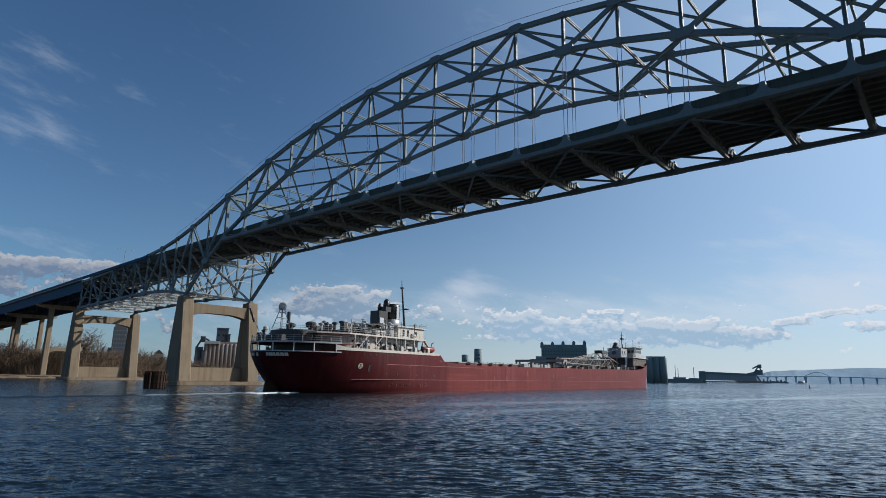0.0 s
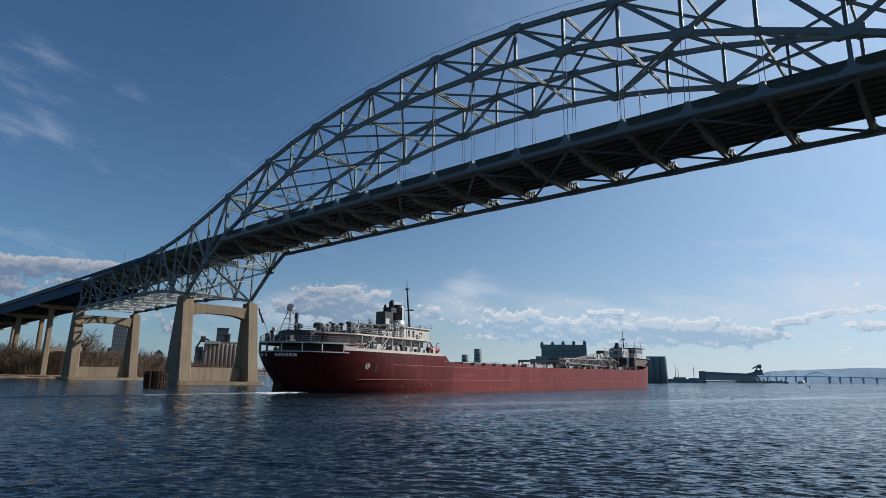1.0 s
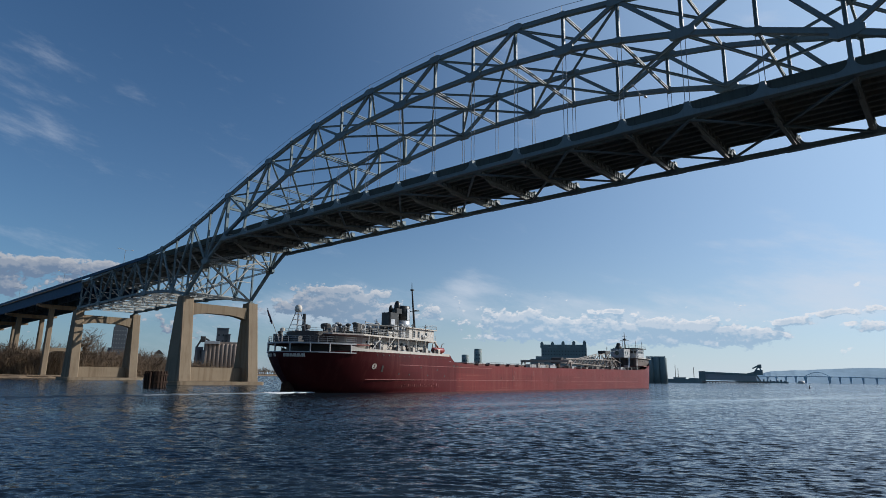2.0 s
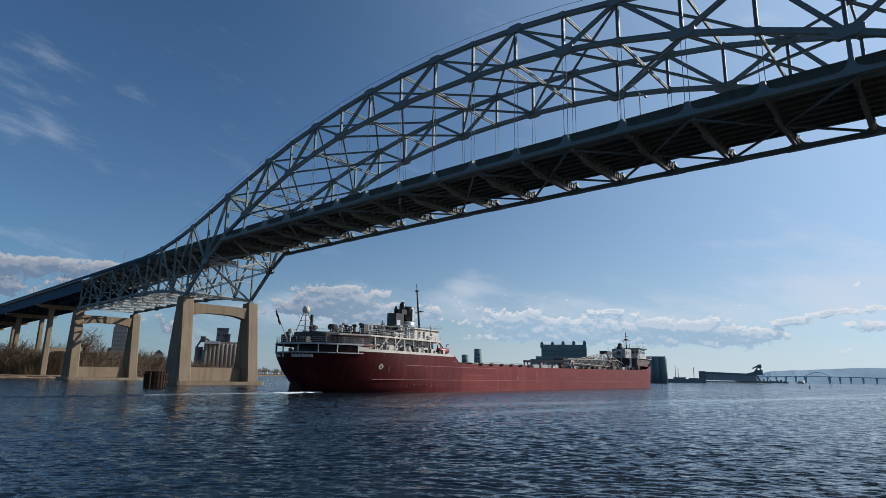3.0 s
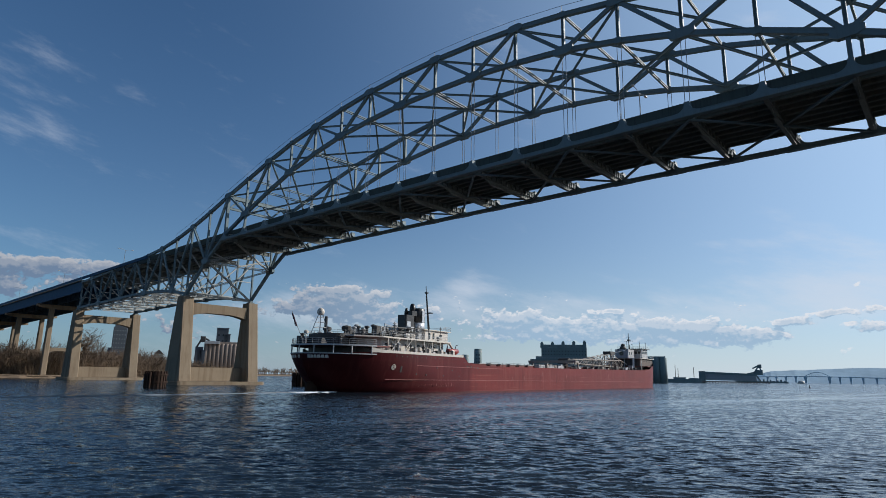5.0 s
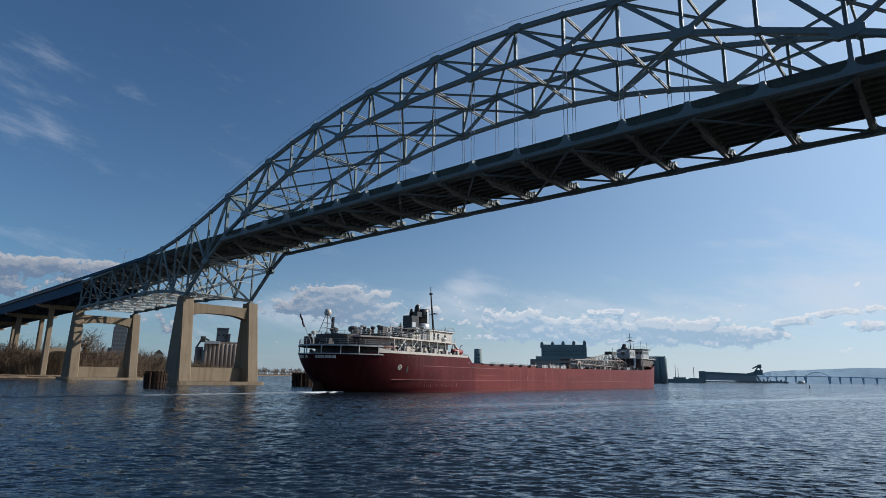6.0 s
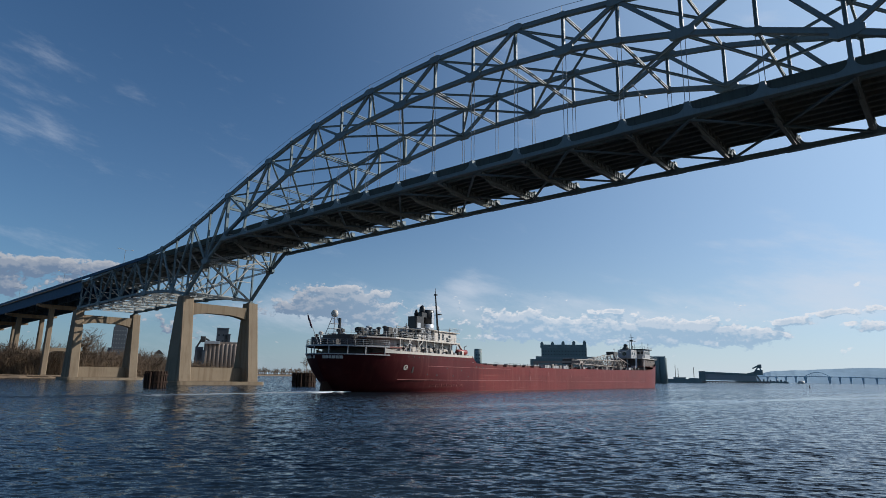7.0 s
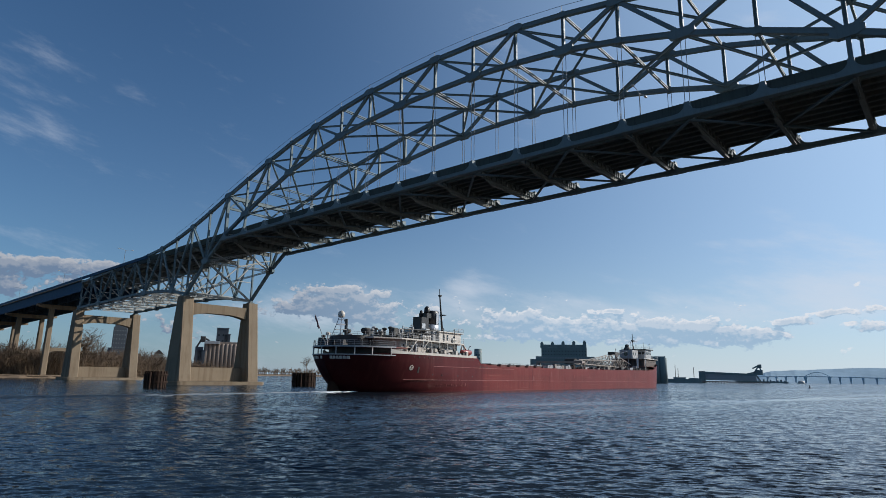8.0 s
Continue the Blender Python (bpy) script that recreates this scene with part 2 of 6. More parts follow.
def hull_material():
    """Oxide-red ship's paint: deep on the after body and darkened for shade towards the stern, faded and scuffed plates
    ahead of it, rust runs and scrapes.
    """
    m = bpy.data.materials.new("oxide_red_hull_paint")
    m.use_nodes = True
    g = Nodes(m.node_tree)
    at = g.add("ShaderNodeTexCoord").outputs["Object"]
    s = g.add("ShaderNodeSeparateXYZ", {0: at}).outputs
    big = g.noise(at, 0.16, 4.0, 0.6)
    small = g.noise(at, 2.2, 5.0, 0.65)
    run = g.noise(g.vec(g.math("MULTIPLY", s[0], 0.9), g.math("MULTIPLY", s[1], 0.4), g.math("MULTIPLY", s[2], 0.05)), 1.0, 6.0, 0.7)
    scrape = g.noise(g.vec(g.math("MULTIPLY", s[0], 0.05), 0.0, g.math("MULTIPLY", s[2], 2.4)), 1.0, 5.0, 0.7)
    # shell plates: slightly different batches of paint
    row = g.math("FLOOR", g.math("MULTIPLY", s[2], 0.5))
    col = g.math("FLOOR", g.math("ADD", g.math("MULTIPLY", s[0], 0.105), g.math("MULTIPLY", row, 0.37)))
    batch = g.add("ShaderNodeTexWhiteNoise", {"Vector": g.vec(col, row, 0.0)}).outputs["Value"]
    fade = g.ramp(g.math("ADD", s[0], g.math("MULTIPLY", small, 1.2)), 44.0, 46.5)
    # deep paint darkens further aft, with the curving stern's shade mixed in
    after = g.ramp(s[0], 10.0, 42.0)
    deep = g.mix(after, (0.042, 0.0045, 0.006, 1), (0.084, 0.0065, 0.0085, 1))
    colour = g.mix(fade, deep, (0.138, 0.021, 0.019, 1))
    tone = g.math("ADD", g.math("MULTIPLY", g.math("SUBTRACT", big, 0.5), 0.5), g.math("ADD", g.math("MULTIPLY", g.math("SUBTRACT", small, 0.5), 0.3), g.math("MULTIPLY", g.math("SUBTRACT", batch, 0.5), 0.22)))
    colour = g.mix(1.0, colour, g.vec(*[g.math("ADD", tone, 1.0)] * 3), "MULTIPLY")
    colour = g.mix(g.math("MULTIPLY", g.ramp(run, 0.50, 0.72, 0.0, 0.34), g.ramp(s[0], 20.0, 60.0, 0.35, 1.0)), colour, (0.23, 0.085, 0.065, 1))
    colour = g.mix(g.ramp(run, 0.30, 0.46, 0.35, 0.0), colour, (0.055, 0.008, 0.009, 1))
    colour = g.mix(g.math("MULTIPLY", g.ramp(scrape, 0.56, 0.72, 0.0, 0.5), g.math("MULTIPLY", fade, g.ramp(s[2], 4.6, 3.4))), colour, (0.30, 0.13, 0.105, 1))
    b = g.add("ShaderNodeBsdfPrincipled")
    g.put(b.inputs["Base Color"], colour)
    g.put(b.inputs["Specular IOR Level"], 0.17)
    g.put(b.inputs["Roughness"], g.ramp(small, 0.2, 0.8, 0.34, 0.55))
    n = g.add("ShaderNodeBump", {"Strength": 0.12, "Distance": 0.06})
    g.put(n.inputs["Height"], g.math("ADD", small, g.math("ADD", big, g.math("MULTIPLY", batch, 0.4))))
    g.t.links.new(n.outputs[0], b.inputs["Normal"])
    out = g.add("ShaderNodeOutputMaterial")
    g.t.links.new(b.outputs[0], out.inputs[0])
    return m


HULL = hull_material()


def water_material():
    """Dark water; small ripples tilt the surface between the modelled waves, and the ship's waves leave smoother lanes."""
    m = bpy.data.materials.new("harbour_water")
    m.use_nodes = True
    g = Nodes(m.node_tree)
    tc = g.add("ShaderNodeTexCoord")
    s = g.add("ShaderNodeSeparateXYZ", {0: tc.outputs["Object"]}).outputs
    along = g.math("ADD", g.math("MULTIPLY", s[0], 0.574), g.math("MULTIPLY", s[1], -0.819))
    across = g.math("ADD", g.math("MULTIPLY", s[0], 0.819), g.math("MULTIPLY", s[1], 0.574))
    turn = g.vec(along, g.math("MULTIPLY", across, 0.42), 0.0)
    patch = g.noise(g.vec(g.math("MULTIPLY", s[0], 0.02), g.math("MULTIPLY", s[1], 0.02), 0.0), 1.0, 4.0, 0.6)
    gust = g.ramp(patch, 0.35, 0.65, 0.75, 1.1)
    sway = g.math("MULTIPLY", g.math("SUBTRACT", g.noise(tc.outputs["Object"], 0.05, 2.0), 0.5), 7.0)
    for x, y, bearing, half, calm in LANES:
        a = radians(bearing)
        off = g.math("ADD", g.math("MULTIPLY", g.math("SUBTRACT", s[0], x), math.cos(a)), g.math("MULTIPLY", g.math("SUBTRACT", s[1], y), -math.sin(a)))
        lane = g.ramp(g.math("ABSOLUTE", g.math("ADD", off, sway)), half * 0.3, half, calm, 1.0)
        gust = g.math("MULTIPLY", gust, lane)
    tilt = []
    for k, (scale, detail, steep) in enumerate(((2.1, 5.0, 1.6), (8.0, 3.0, 0.9))):
        n = g.add("ShaderNodeTexNoise", {"Vector": turn, "Scale": scale, "Detail": detail, "Roughness": 0.68})
        c = g.add("ShaderNodeSeparateXYZ", {0: n.outputs["Color"]}).outputs
        tilt.append([g.math("MULTIPLY", g.math("SUBTRACT", c[i], 0.5), steep) for i in range(2)])
    u, w = [g.math("MULTIPLY", g.math("ADD", tilt[0][i], tilt[1][i]), gust) for i in range(2)]
    w = g.math("MULTIPLY", w, 0.6)
    u = g.math("ADD", u, g.math("MULTIPLY", gust, 0.085))      # constant tilt towards the near bank, added to mirror higher, darker sky
    lean = g.vec(g.math("ADD", g.math("MULTIPLY", u, 0.574), g.math("MULTIPLY", w, 0.819)), g.math("ADD", g.math("MULTIPLY", u, -0.819), g.math("MULTIPLY", w, 0.574)), 0.0)
    normal = g.add("ShaderNodeVectorMath", {0: tc.outputs["Normal"], 1: lean}, operation="ADD").outputs[0]
    normal = g.add("ShaderNodeVectorMath", {0: normal}, operation="NORMALIZE").outputs[0]
    b = g.add("ShaderNodeBsdfPrincipled")
    g.put(b.inputs["Base Color"], (0.008, 0.014, 0.020, 1))
    g.put(b.inputs["Roughness"], 0.06)
    g.put(b.inputs["IOR"], 1.335)
    g.t.links.new(normal, b.inputs["Normal"])
    out = g.add("ShaderNodeOutputMaterial")
    g.t.links.new(b.outputs[0], out.inputs[0])
    return m


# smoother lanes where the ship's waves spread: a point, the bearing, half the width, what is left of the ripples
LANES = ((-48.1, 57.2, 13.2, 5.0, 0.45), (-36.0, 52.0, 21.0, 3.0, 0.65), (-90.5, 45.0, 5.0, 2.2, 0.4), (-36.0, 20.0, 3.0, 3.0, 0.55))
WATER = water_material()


# ---------------------------------------------------------------- mesh helpers
def link(name, verts, faces, mat, parent=None, label="", smooth=False):
    me = bpy.data.meshes.new(name)
    me.from_pydata([tuple(v) for v in verts], [], faces)
    me.materials.append(mat)
    if smooth:
        me.shade_smooth()
    ob = new(name, me)
    if parent:
        ob.parent = parent
    if label:
        tagged(ob, label)
    return ob


class Shape:
    """Collects solids into one mesh."""

    def __init__(self):
        self.v, self.f = [], []

    def put(self, verts, faces):
        o = len(self.v)
        self.v += [Vector(p) for p in verts]
        self.f += [tuple(i + o for i in f) for f in faces]
        return self

    def block(self, lo, hi, bevel=0.0):
        (x0, y0, z0), (x1, y1, z1) = lo, hi
        if bevel <= 0:
            return self.put([(x0, y0, z0), (x1, y0, z0), (x1, y1, z0), (x0, y1, z0), (x0, y0, z1), (x1, y0, z1), (x1, y1, z1), (x0, y1, z1)],
                            [(3, 2, 1, 0), (4, 5, 6, 7), (0, 1, 5, 4), (1, 2, 6, 5), (2, 3, 7, 6), (3, 0, 4, 7)])
        b = bevel
        ring = [(x0 + b, y0), (x1 - b, y0), (x1, y0 + b), (x1, y1 - b), (x1 - b, y1), (x0 + b, y1), (x0, y1 - b), (x0, y0 + b)]
        return self.prism([(x, y) for x, y in ring], z0, z1)

    def prism(self, ring, z0, z1, top=None):
        n = len(ring)
        top = top or ring
        v = [(x, y, z0) for x, y in ring] + [(x, y, z1) for x, y in top]
        return self.put(v, [tuple(range(n))[::-1], tuple(range(n, 2 * n))] + [(i, (i + 1) % n, n + (i + 1) % n, n + i) for i in range(n)])

    def sweep(self, a, b, section, up=(0, 0, 1)):
        """A straight bar from a to b; section: points (sideways, up)."""
        a, b = Vector(a), Vector(b)
        d = (b - a).normalized()
        side = d.cross(Vector(up))
        if side.length < 1e-4:
            side = d.cross(Vector((0, 1, 0)))
        side.normalize()
        rise = side.cross(d)
        n = len(section)
        v = [a + side * s + rise * r for s, r in section] + [b + side * s + rise * r for s, r in section]
        return self.put(v, [tuple(range(n)), tuple(range(2 * n - 1, n - 1, -1))] + [((i + 1) % n, i, n + i, n + (i + 1) % n) for i in range(n)])

    def bar(self, a, b, w, h=None, up=(0, 0, 1)):
        h = w if h is None else h
        return self.sweep(a, b, [(-w / 2, -h / 2), (w / 2, -h / 2), (w / 2, h / 2), (-w / 2, h / 2)], up)

    def ibeam(self, a, b, w, h, t=0.09, up=(0, 0, 1)):
        x, y = w / 2, h / 2
        return self.sweep(a, b, [(-x, -y), (x, -y), (x, -y + t), (t / 2, -y + t), (t / 2, y - t), (x, y - t), (x, y), (-x, y), (-x, y - t), (-t / 2, y - t), (-t / 2, -y + t), (-x, -y + t)], up)

    def boxed(self, a, b, w, h, lip=0.07, up=(0, 0, 1)):
        """A riveted box: webs with cover plates that stand proud."""
        x, y, t = w / 2, h / 2, 0.07
        i = x - lip
        return self.sweep(a, b, [(-x, -y), (x, -y), (x, -y + t), (i, -y + t), (i, y - t), (x, y - t), (x, y), (-x, y), (-x, y - t), (-i, y - t), (-i, -y + t), (-x, -y + t)], up)

    def tube(self, a, b, r, n=8, r2=None):
        r2 = r if r2 is None else r2
        a, b = Vector(a), Vector(b)
        d = (b - a).normalized()
        s = d.orthogonal().normalized()
        t = d.cross(s)
        ring = [(math.cos(2 * math.pi * i / n), math.sin(2 * math.pi * i / n)) for i in range(n)]
        v = [a + (s * c + t * e) * r for c, e in ring] + [b + (s * c + t * e) * r2 for c, e in ring]
        return self.put(v, [tuple(range(n))[::-1], tuple(range(n, 2 * n))] + [(i, (i + 1) % n, n + (i + 1) % n, n + i) for i in range(n)])

    def turned(self, base, profile, n=16):
        """A lathe shape about the upright through base; profile: (radius, z) from below."""
        bx, by, bz = base
        v, f = [], []
        for r, z in profile:
            v += [(bx + r * math.cos(2 * math.pi * i / n), by + r * math.sin(2 * math.pi * i / n), bz + z) for i in range(n)]
        for k in range(len(profile) - 1):
            f += [(k * n + i, k * n + (i + 1) % n, (k + 1) * n + (i + 1) % n, (k + 1) * n + i) for i in range(n)]
        f += [tuple(range(n))[::-1], tuple(range((len(profile) - 1) * n, len(profile) * n))]
        return self.put(v, f)

    def laced(self, a, b, w, h, up=(0, 0, 1)):
        """Two channels joined by zigzag lacing."""
        a, b = Vector(a), Vector(b)
        d = (b - a).normalized()
        side = d.cross(Vector(up))
        if side.length < 1e-4:
            side = d.cross(Vector((0, 1, 0)))
        side.normalize()
        rise = side.cross(d)
        for s in (-1, 1):
            self.bar(a + rise * s * (h / 2 - 0.07), b + rise * s * (h / 2 - 0.07), w, 0.14, up)
        n = max(2, int((b - a).length / (h * 1.1)))
        for i in range(n):
            p, q = a.lerp(b, i / n), a.lerp(b, (i + 1) / n)
            s = 1 if i % 2 else -1
            for e in (-1, 1):
                o = side * e * (w / 2 - 0.03)
                self.bar(p + rise * s * h / 2 * 0.8 + o, q - rise * s * h / 2 * 0.8 + o, 0.03, 0.12, up)
        return self

    def make(self, name, mat, parent=None, label="", smooth=False):
        return link(name, self.v, self.f, mat, parent, label, smooth)


def thing(name, label, category, group="", at=None):
    ob = tagged(new(name), label, category, group)
    if at is not None:
        ob.matrix_basis = at
    return ob


def far(az, d, z=0.0):
    """A point of the distance: azimuth from +y towards +x, metres from the viewpoint on the bank."""
    return Vector((142.94 + d * math.sin(radians(az)), -76.81 + d * math.cos(radians(az)), z))


# ---------------------------------------------------------------- water and banks
def build_water():
    radii, r = [0.0, 0.3, 2.0, 4.0, 6.0], 8.0
    while r < 45:
        radii.append(r)
        r *= 1.0032
    while r < 260:
        radii.append(r)
        r *= 1.0062
    while r < 4800:
        radii.append(r)
        r *= 1.06
    radii.append(4900.0)
    bearings = np.concatenate([np.linspace(-86, 3, 580), np.linspace(9, 268, 66)])
    rr, aa = np.meshgrid(np.array(radii[1:]), np.radians(bearings), indexing="ij")
    x, y = rr * np.sin(aa), rr * np.cos(aa)
    rng = np.random.default_rng(4)
    z = np.zeros_like(x)
    for i in range(92):
        lam = 0.22 * 4.5 ** rng.uniform(0, 1) if i < 80 else rng.uniform(2.0, 5.0)
        way = radians(145) + rng.normal(0, 0.45)
        amp = 0.0027 * lam ** 0.6 if i < 80 else 0.005
        fade = np.clip(1.6 - rr / (lam * 75), 0, 1)
        swing = np.sin(2 * np.pi / lam * (x * np.sin(way) + y * np.cos(way)) + rng.uniform(0, 6.28))
        z += amp * fade * (2 * (0.5 + 0.5 * swing) ** 1.5 - 1)          # peaked crests, flat troughs
    z[0] = 0
    m, n = x.shape
    co = np.stack([x, y, z], -1).reshape(-1, 3)
    i, j = np.meshgrid(np.arange(m - 1), np.arange(n), indexing="ij")
    k = (j + 1) % n
    quads = np.stack([i * n + j, i * n + k, (i + 1) * n + k, (i + 1) * n + j], -1).reshape(-1, 4)
    me = bpy.data.meshes.new("water")
    me.vertices.add(len(co))
    me.vertices.foreach_set("co", co.ravel())
    me.loops.add(quads.size)
    me.loops.foreach_set("vertex_index", quads.ravel().astype(np.int32))
    me.polygons.add(len(quads))
    me.polygons.foreach_set("loop_start", np.arange(0, quads.size, 4, dtype=np.int32))
    me.update(calc_edges=True)
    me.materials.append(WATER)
    me.shade_smooth()
    ob = tagged(new("water", me), "dark blue harbour water with wind ripples", "water", kind="structure")
    ob.location = (142.94, -76.81, 0)
    return ob


water = build_water()


# ---------------------------------------------------------------- the bridge
PANEL, SPREAD, MID = 9.144, 19.92, 8      # panel length, distance of the trusses, panel point at midspan
UPPER = (62.40, 62.20, 61.60, 60.45, 58.90, 57.20, 54.75, 52.0, 49.3, 46.3, 43.55, 41.3, 39.6, 38.6, 37.9, 37.3, 36.8, 36.2, 35.7, 35.2)
LOWER = (55.95, 55.85, 55.20, 54.15, 52.30, 49.90, 46.60, 42.85, 38.7, 32.6, 24.5, 26.0, 26.6, 26.8, 26.8, 26.6, 26.4, 26.2, 26.0, 25.8)
FIRST, LAST = -11, 27


def upper(k, y):
    return Vector((k * PANEL, y, UPPER[abs(k - MID)]))


def lower(k, y):
    return Vector((k * PANEL, y, LOWER[abs(k - MID)]))


def road(x):
    """Height of the parapet's top along the bridge."""
    d = abs(x - MID * PANEL)
    return 40.05 - 0.00011 * d * d if d < 123 else 38.386 - 0.02706 * (d - 123)


def plate(parent, centre, reach, y):
    """A gusset on a truss joint: chamfered, riveted over the members."""
    rx, rz = reach
    s = Shape()
    w = 0.42
    ring = [(-rx, -rz * 0.45), (-rx * 0.55, -rz), (rx * 0.55, -rz), (rx, -rz * 0.45), (rx, rz * 0.45), (rx * 0.55, rz), (-rx * 0.55, rz), (-rx, rz * 0.45)]
    v = [(centre.x + a, y - w, centre.z + c) for a, c in ring] + [(centre.x + a, y + w, centre.z + c) for a, c in ring]
    s.put(v, [tuple(range(8)), tuple(range(15, 7, -1))] + [((i + 1) % 8, i, 8 + i, 8 + (i + 1) % 8) for i in range(8)])
    return s.make("gusset_plate", STEEL, parent)


def build_truss(bridge, y):
    out = (0, 1, 0)
    for k in range(FIRST, LAST):
        a, b = upper(k, y), upper(k + 1, y)
        Shape().boxed(a, b, 0.72, 0.76).make("top_chord", STEEL, bridge)
        a, b = lower(k, y), lower(k + 1, y)
        Shape().boxed(a, b, 0.72, 0.76).make("bottom_chord", STEEL, bridge)
    for k in range(FIRST, LAST + 1):
        u, l = upper(k, y), lower(k, y)
        side = abs(k - MID) > 10
        if abs(k - MID) == 8:
            Shape().boxed(u, l, 0.7, 0.75, up=(1, 0, 0)).make("vertical", STEEL, bridge)
        elif side or abs(k - MID) >= 9:
            Shape().laced(u, l, 0.45, 0.50, up=(1, 0, 0)).make("vertical", STEEL, bridge)
        else:
            Shape().ibeam(u, l, 0.46, 0.46, up=(1, 0, 0)).make("vertical", STEEL, bridge)
        if k < LAST:
            p, q = (upper(k, y), lower(k + 1, y)) if k % 2 == 0 else (lower(k, y), upper(k + 1, y))
            if side:
                Shape().laced(p, q, 0.45, 0.52, up=out).make("diagonal", STEEL, bridge)
            else:
                Shape().boxed(p, q, 0.55, 0.56, up=out).make("diagonal", STEEL, bridge)
        big = k % 2 == 0
        slope = 1.0 if abs(k - MID) > 9 else 1.35
        plate(bridge, u, (1.15 * slope, 0.68) if big else (0.6, 0.5), y)
        plate(bridge, l, (0.6, 0.5) if big else (1.30 * slope, 0.74), y)


def build_bridge():
    bridge = thing("arch_bridge", "blue-grey steel through-arch truss road bridge on concrete piers", "bridge")
    for y in (0.0, SPREAD):
        build_truss(bridge, y)
    # handrail wires along the top chords
    for y in (-0.35,):
        for k in range(-3, 20):
            a, b = upper(k, y), upper(k + 1, y)
            s = Shape().bar(a + Vector((0, 0, 1.5)), b + Vector((0, 0, 1.5)), 0.05).bar(a, a + Vector((0, 0, 1.5)), 0.05)
            s.make("hand_wire", CABLE, bridge)
    # bracing between the trusses, in both chord planes
    for k in range(FIRST, LAST + 1):
        if abs(k - MID) <= 8:
            for f, strut in ((upper, k % 2 == 1), (lower, k % 2 == 0)):
                if abs(k - MID) > 6 and f is lower:
                    continue
                if strut:
                    for e in (-0.20, 0.20):
                        a, b = f(k, 0.45), f(k, SPREAD - 0.45)
                        o = Vector((0, 0, e))
                        Shape().bar(a + o, b + o, 0.30, 0.15).make("cross_strut", STEEL, bridge)
    for f, lo, hi in ((upper, 0, 16), (lower, 1, 15)):
        for k in range(lo, hi, 2):
            for e0, e1 in ((0.45, SPREAD - 0.45), (SPREAD - 0.45, 0.45)):
                a, m, b = f(k, e0), f(k + 1, SPREAD / 2), f(k + 2, e1)
                Shape().ibeam(a, m, 0.34, 0.36).ibeam(m, b, 0.34, 0.36).make("lateral_brace", STEEL, bridge)
    # portals where the arch passes the deck
    for k in (0, 16):
        u = upper(k, 0)
        s = Shape().boxed(u + Vector((0, 0.4, -0.3)), u + Vector((0, SPREAD - 0.4, -0.3)), 0.9, 1.0)
        s.make("portal_beam", STEEL, bridge)
        Shape().boxed(u + Vector((0, 0.4, -3.4)), u + Vector((0, SPREAD - 0.4, -3.4)), 0.5, 0.6).make("portal_beam", STEEL, bridge)
        n = 6
        for i in range(n):
            y0, y1 = 0.4 + (SPREAD - 0.8) * i / n, 0.4 + (SPREAD - 0.8) * (i + 1) / n
            z0, z1 = (-0.3, -3.4) if i % 2 else (-3.4, -0.3)
            Shape().bar(u + Vector((0, y0, z0)), u + Vector((0, y1, z1)), 0.4, 0.4).make("portal_brace", STEEL, bridge)
    # wind bracing and sway frames under the deck of the side spans
    for k in list(range(-11, 1)) + list(range(16, 28)):
        l0, l1 = lower(k, 0.4), lower(k, SPREAD - 0.4)
        mid = lower(k, SPREAD / 2)
        Shape().laced(l0, l1, 0.45, 0.7).make("cross_strut", PALE_STEEL, bridge)
        up = Vector((l0.x, 0.4, road(l0.x) - 3.6))
        if up.z - l0.z > 3:
            top_mid = Vector((l0.x, SPREAD / 2, up.z))
            for y in (0.4, SPREAD - 0.4):
                Shape().bar(Vector((l0.x, y, up.z)), mid, 0.32).make("sway_brace", PALE_STEEL, bridge)
                Shape().bar(Vector((l0.x, y, l0.z + (up.z - l0.z) * 0.5)), Vector((l0.x, SPREAD / 2 + (y - SPREAD / 2) * 0.5, (up.z + l0.z) / 2)), 0.22).make("sway_brace", PALE_STEEL, bridge)
        if k + 1 <= 27 and k != 0:
            n0, n1 = lower(k + 1, 0.4), lower(k + 1, SPREAD - 0.4)
            Shape().laced(l0, n1, 0.35, 0.5).make("lateral_brace", PALE_STEEL, bridge)
            Shape().laced(l1, n0, 0.35, 0.5).make("lateral_brace", PALE_STEEL, bridge)
    build_deck(bridge)
    return bridge


def knuckle(bridge, x, y, z):
    """The raised end of a floor beam that takes the hangers, with rounded shoulders running into the edge girder."""
    outline = [(-0.34, 1.62)] + [(-(0.34 + 1.35 * (1 - math.cos(t))), 0.20 + 1.15 * (1 - math.sin(t))) for t in [math.pi / 2 * i / 7 for i in range(8)]]
    outline = outline + [(-1.69, -0.44), (1.69, -0.44)] + [(-a, c) for a, c in outline[::-1]]
    n = len(outline)
    v = [(x + a, y - 0.50, z + c) for a, c in outline] + [(x + a, y + 0.50, z + c) for a, c in outline]
    Shape().put(v, [tuple(range(n)), tuple(range(2 * n - 1, n - 1, -1))] + [((i + 1) % n, i, n + i, n + (i + 1) % n) for i in range(n)]).make("hanger_knuckle", STEEL, bridge)


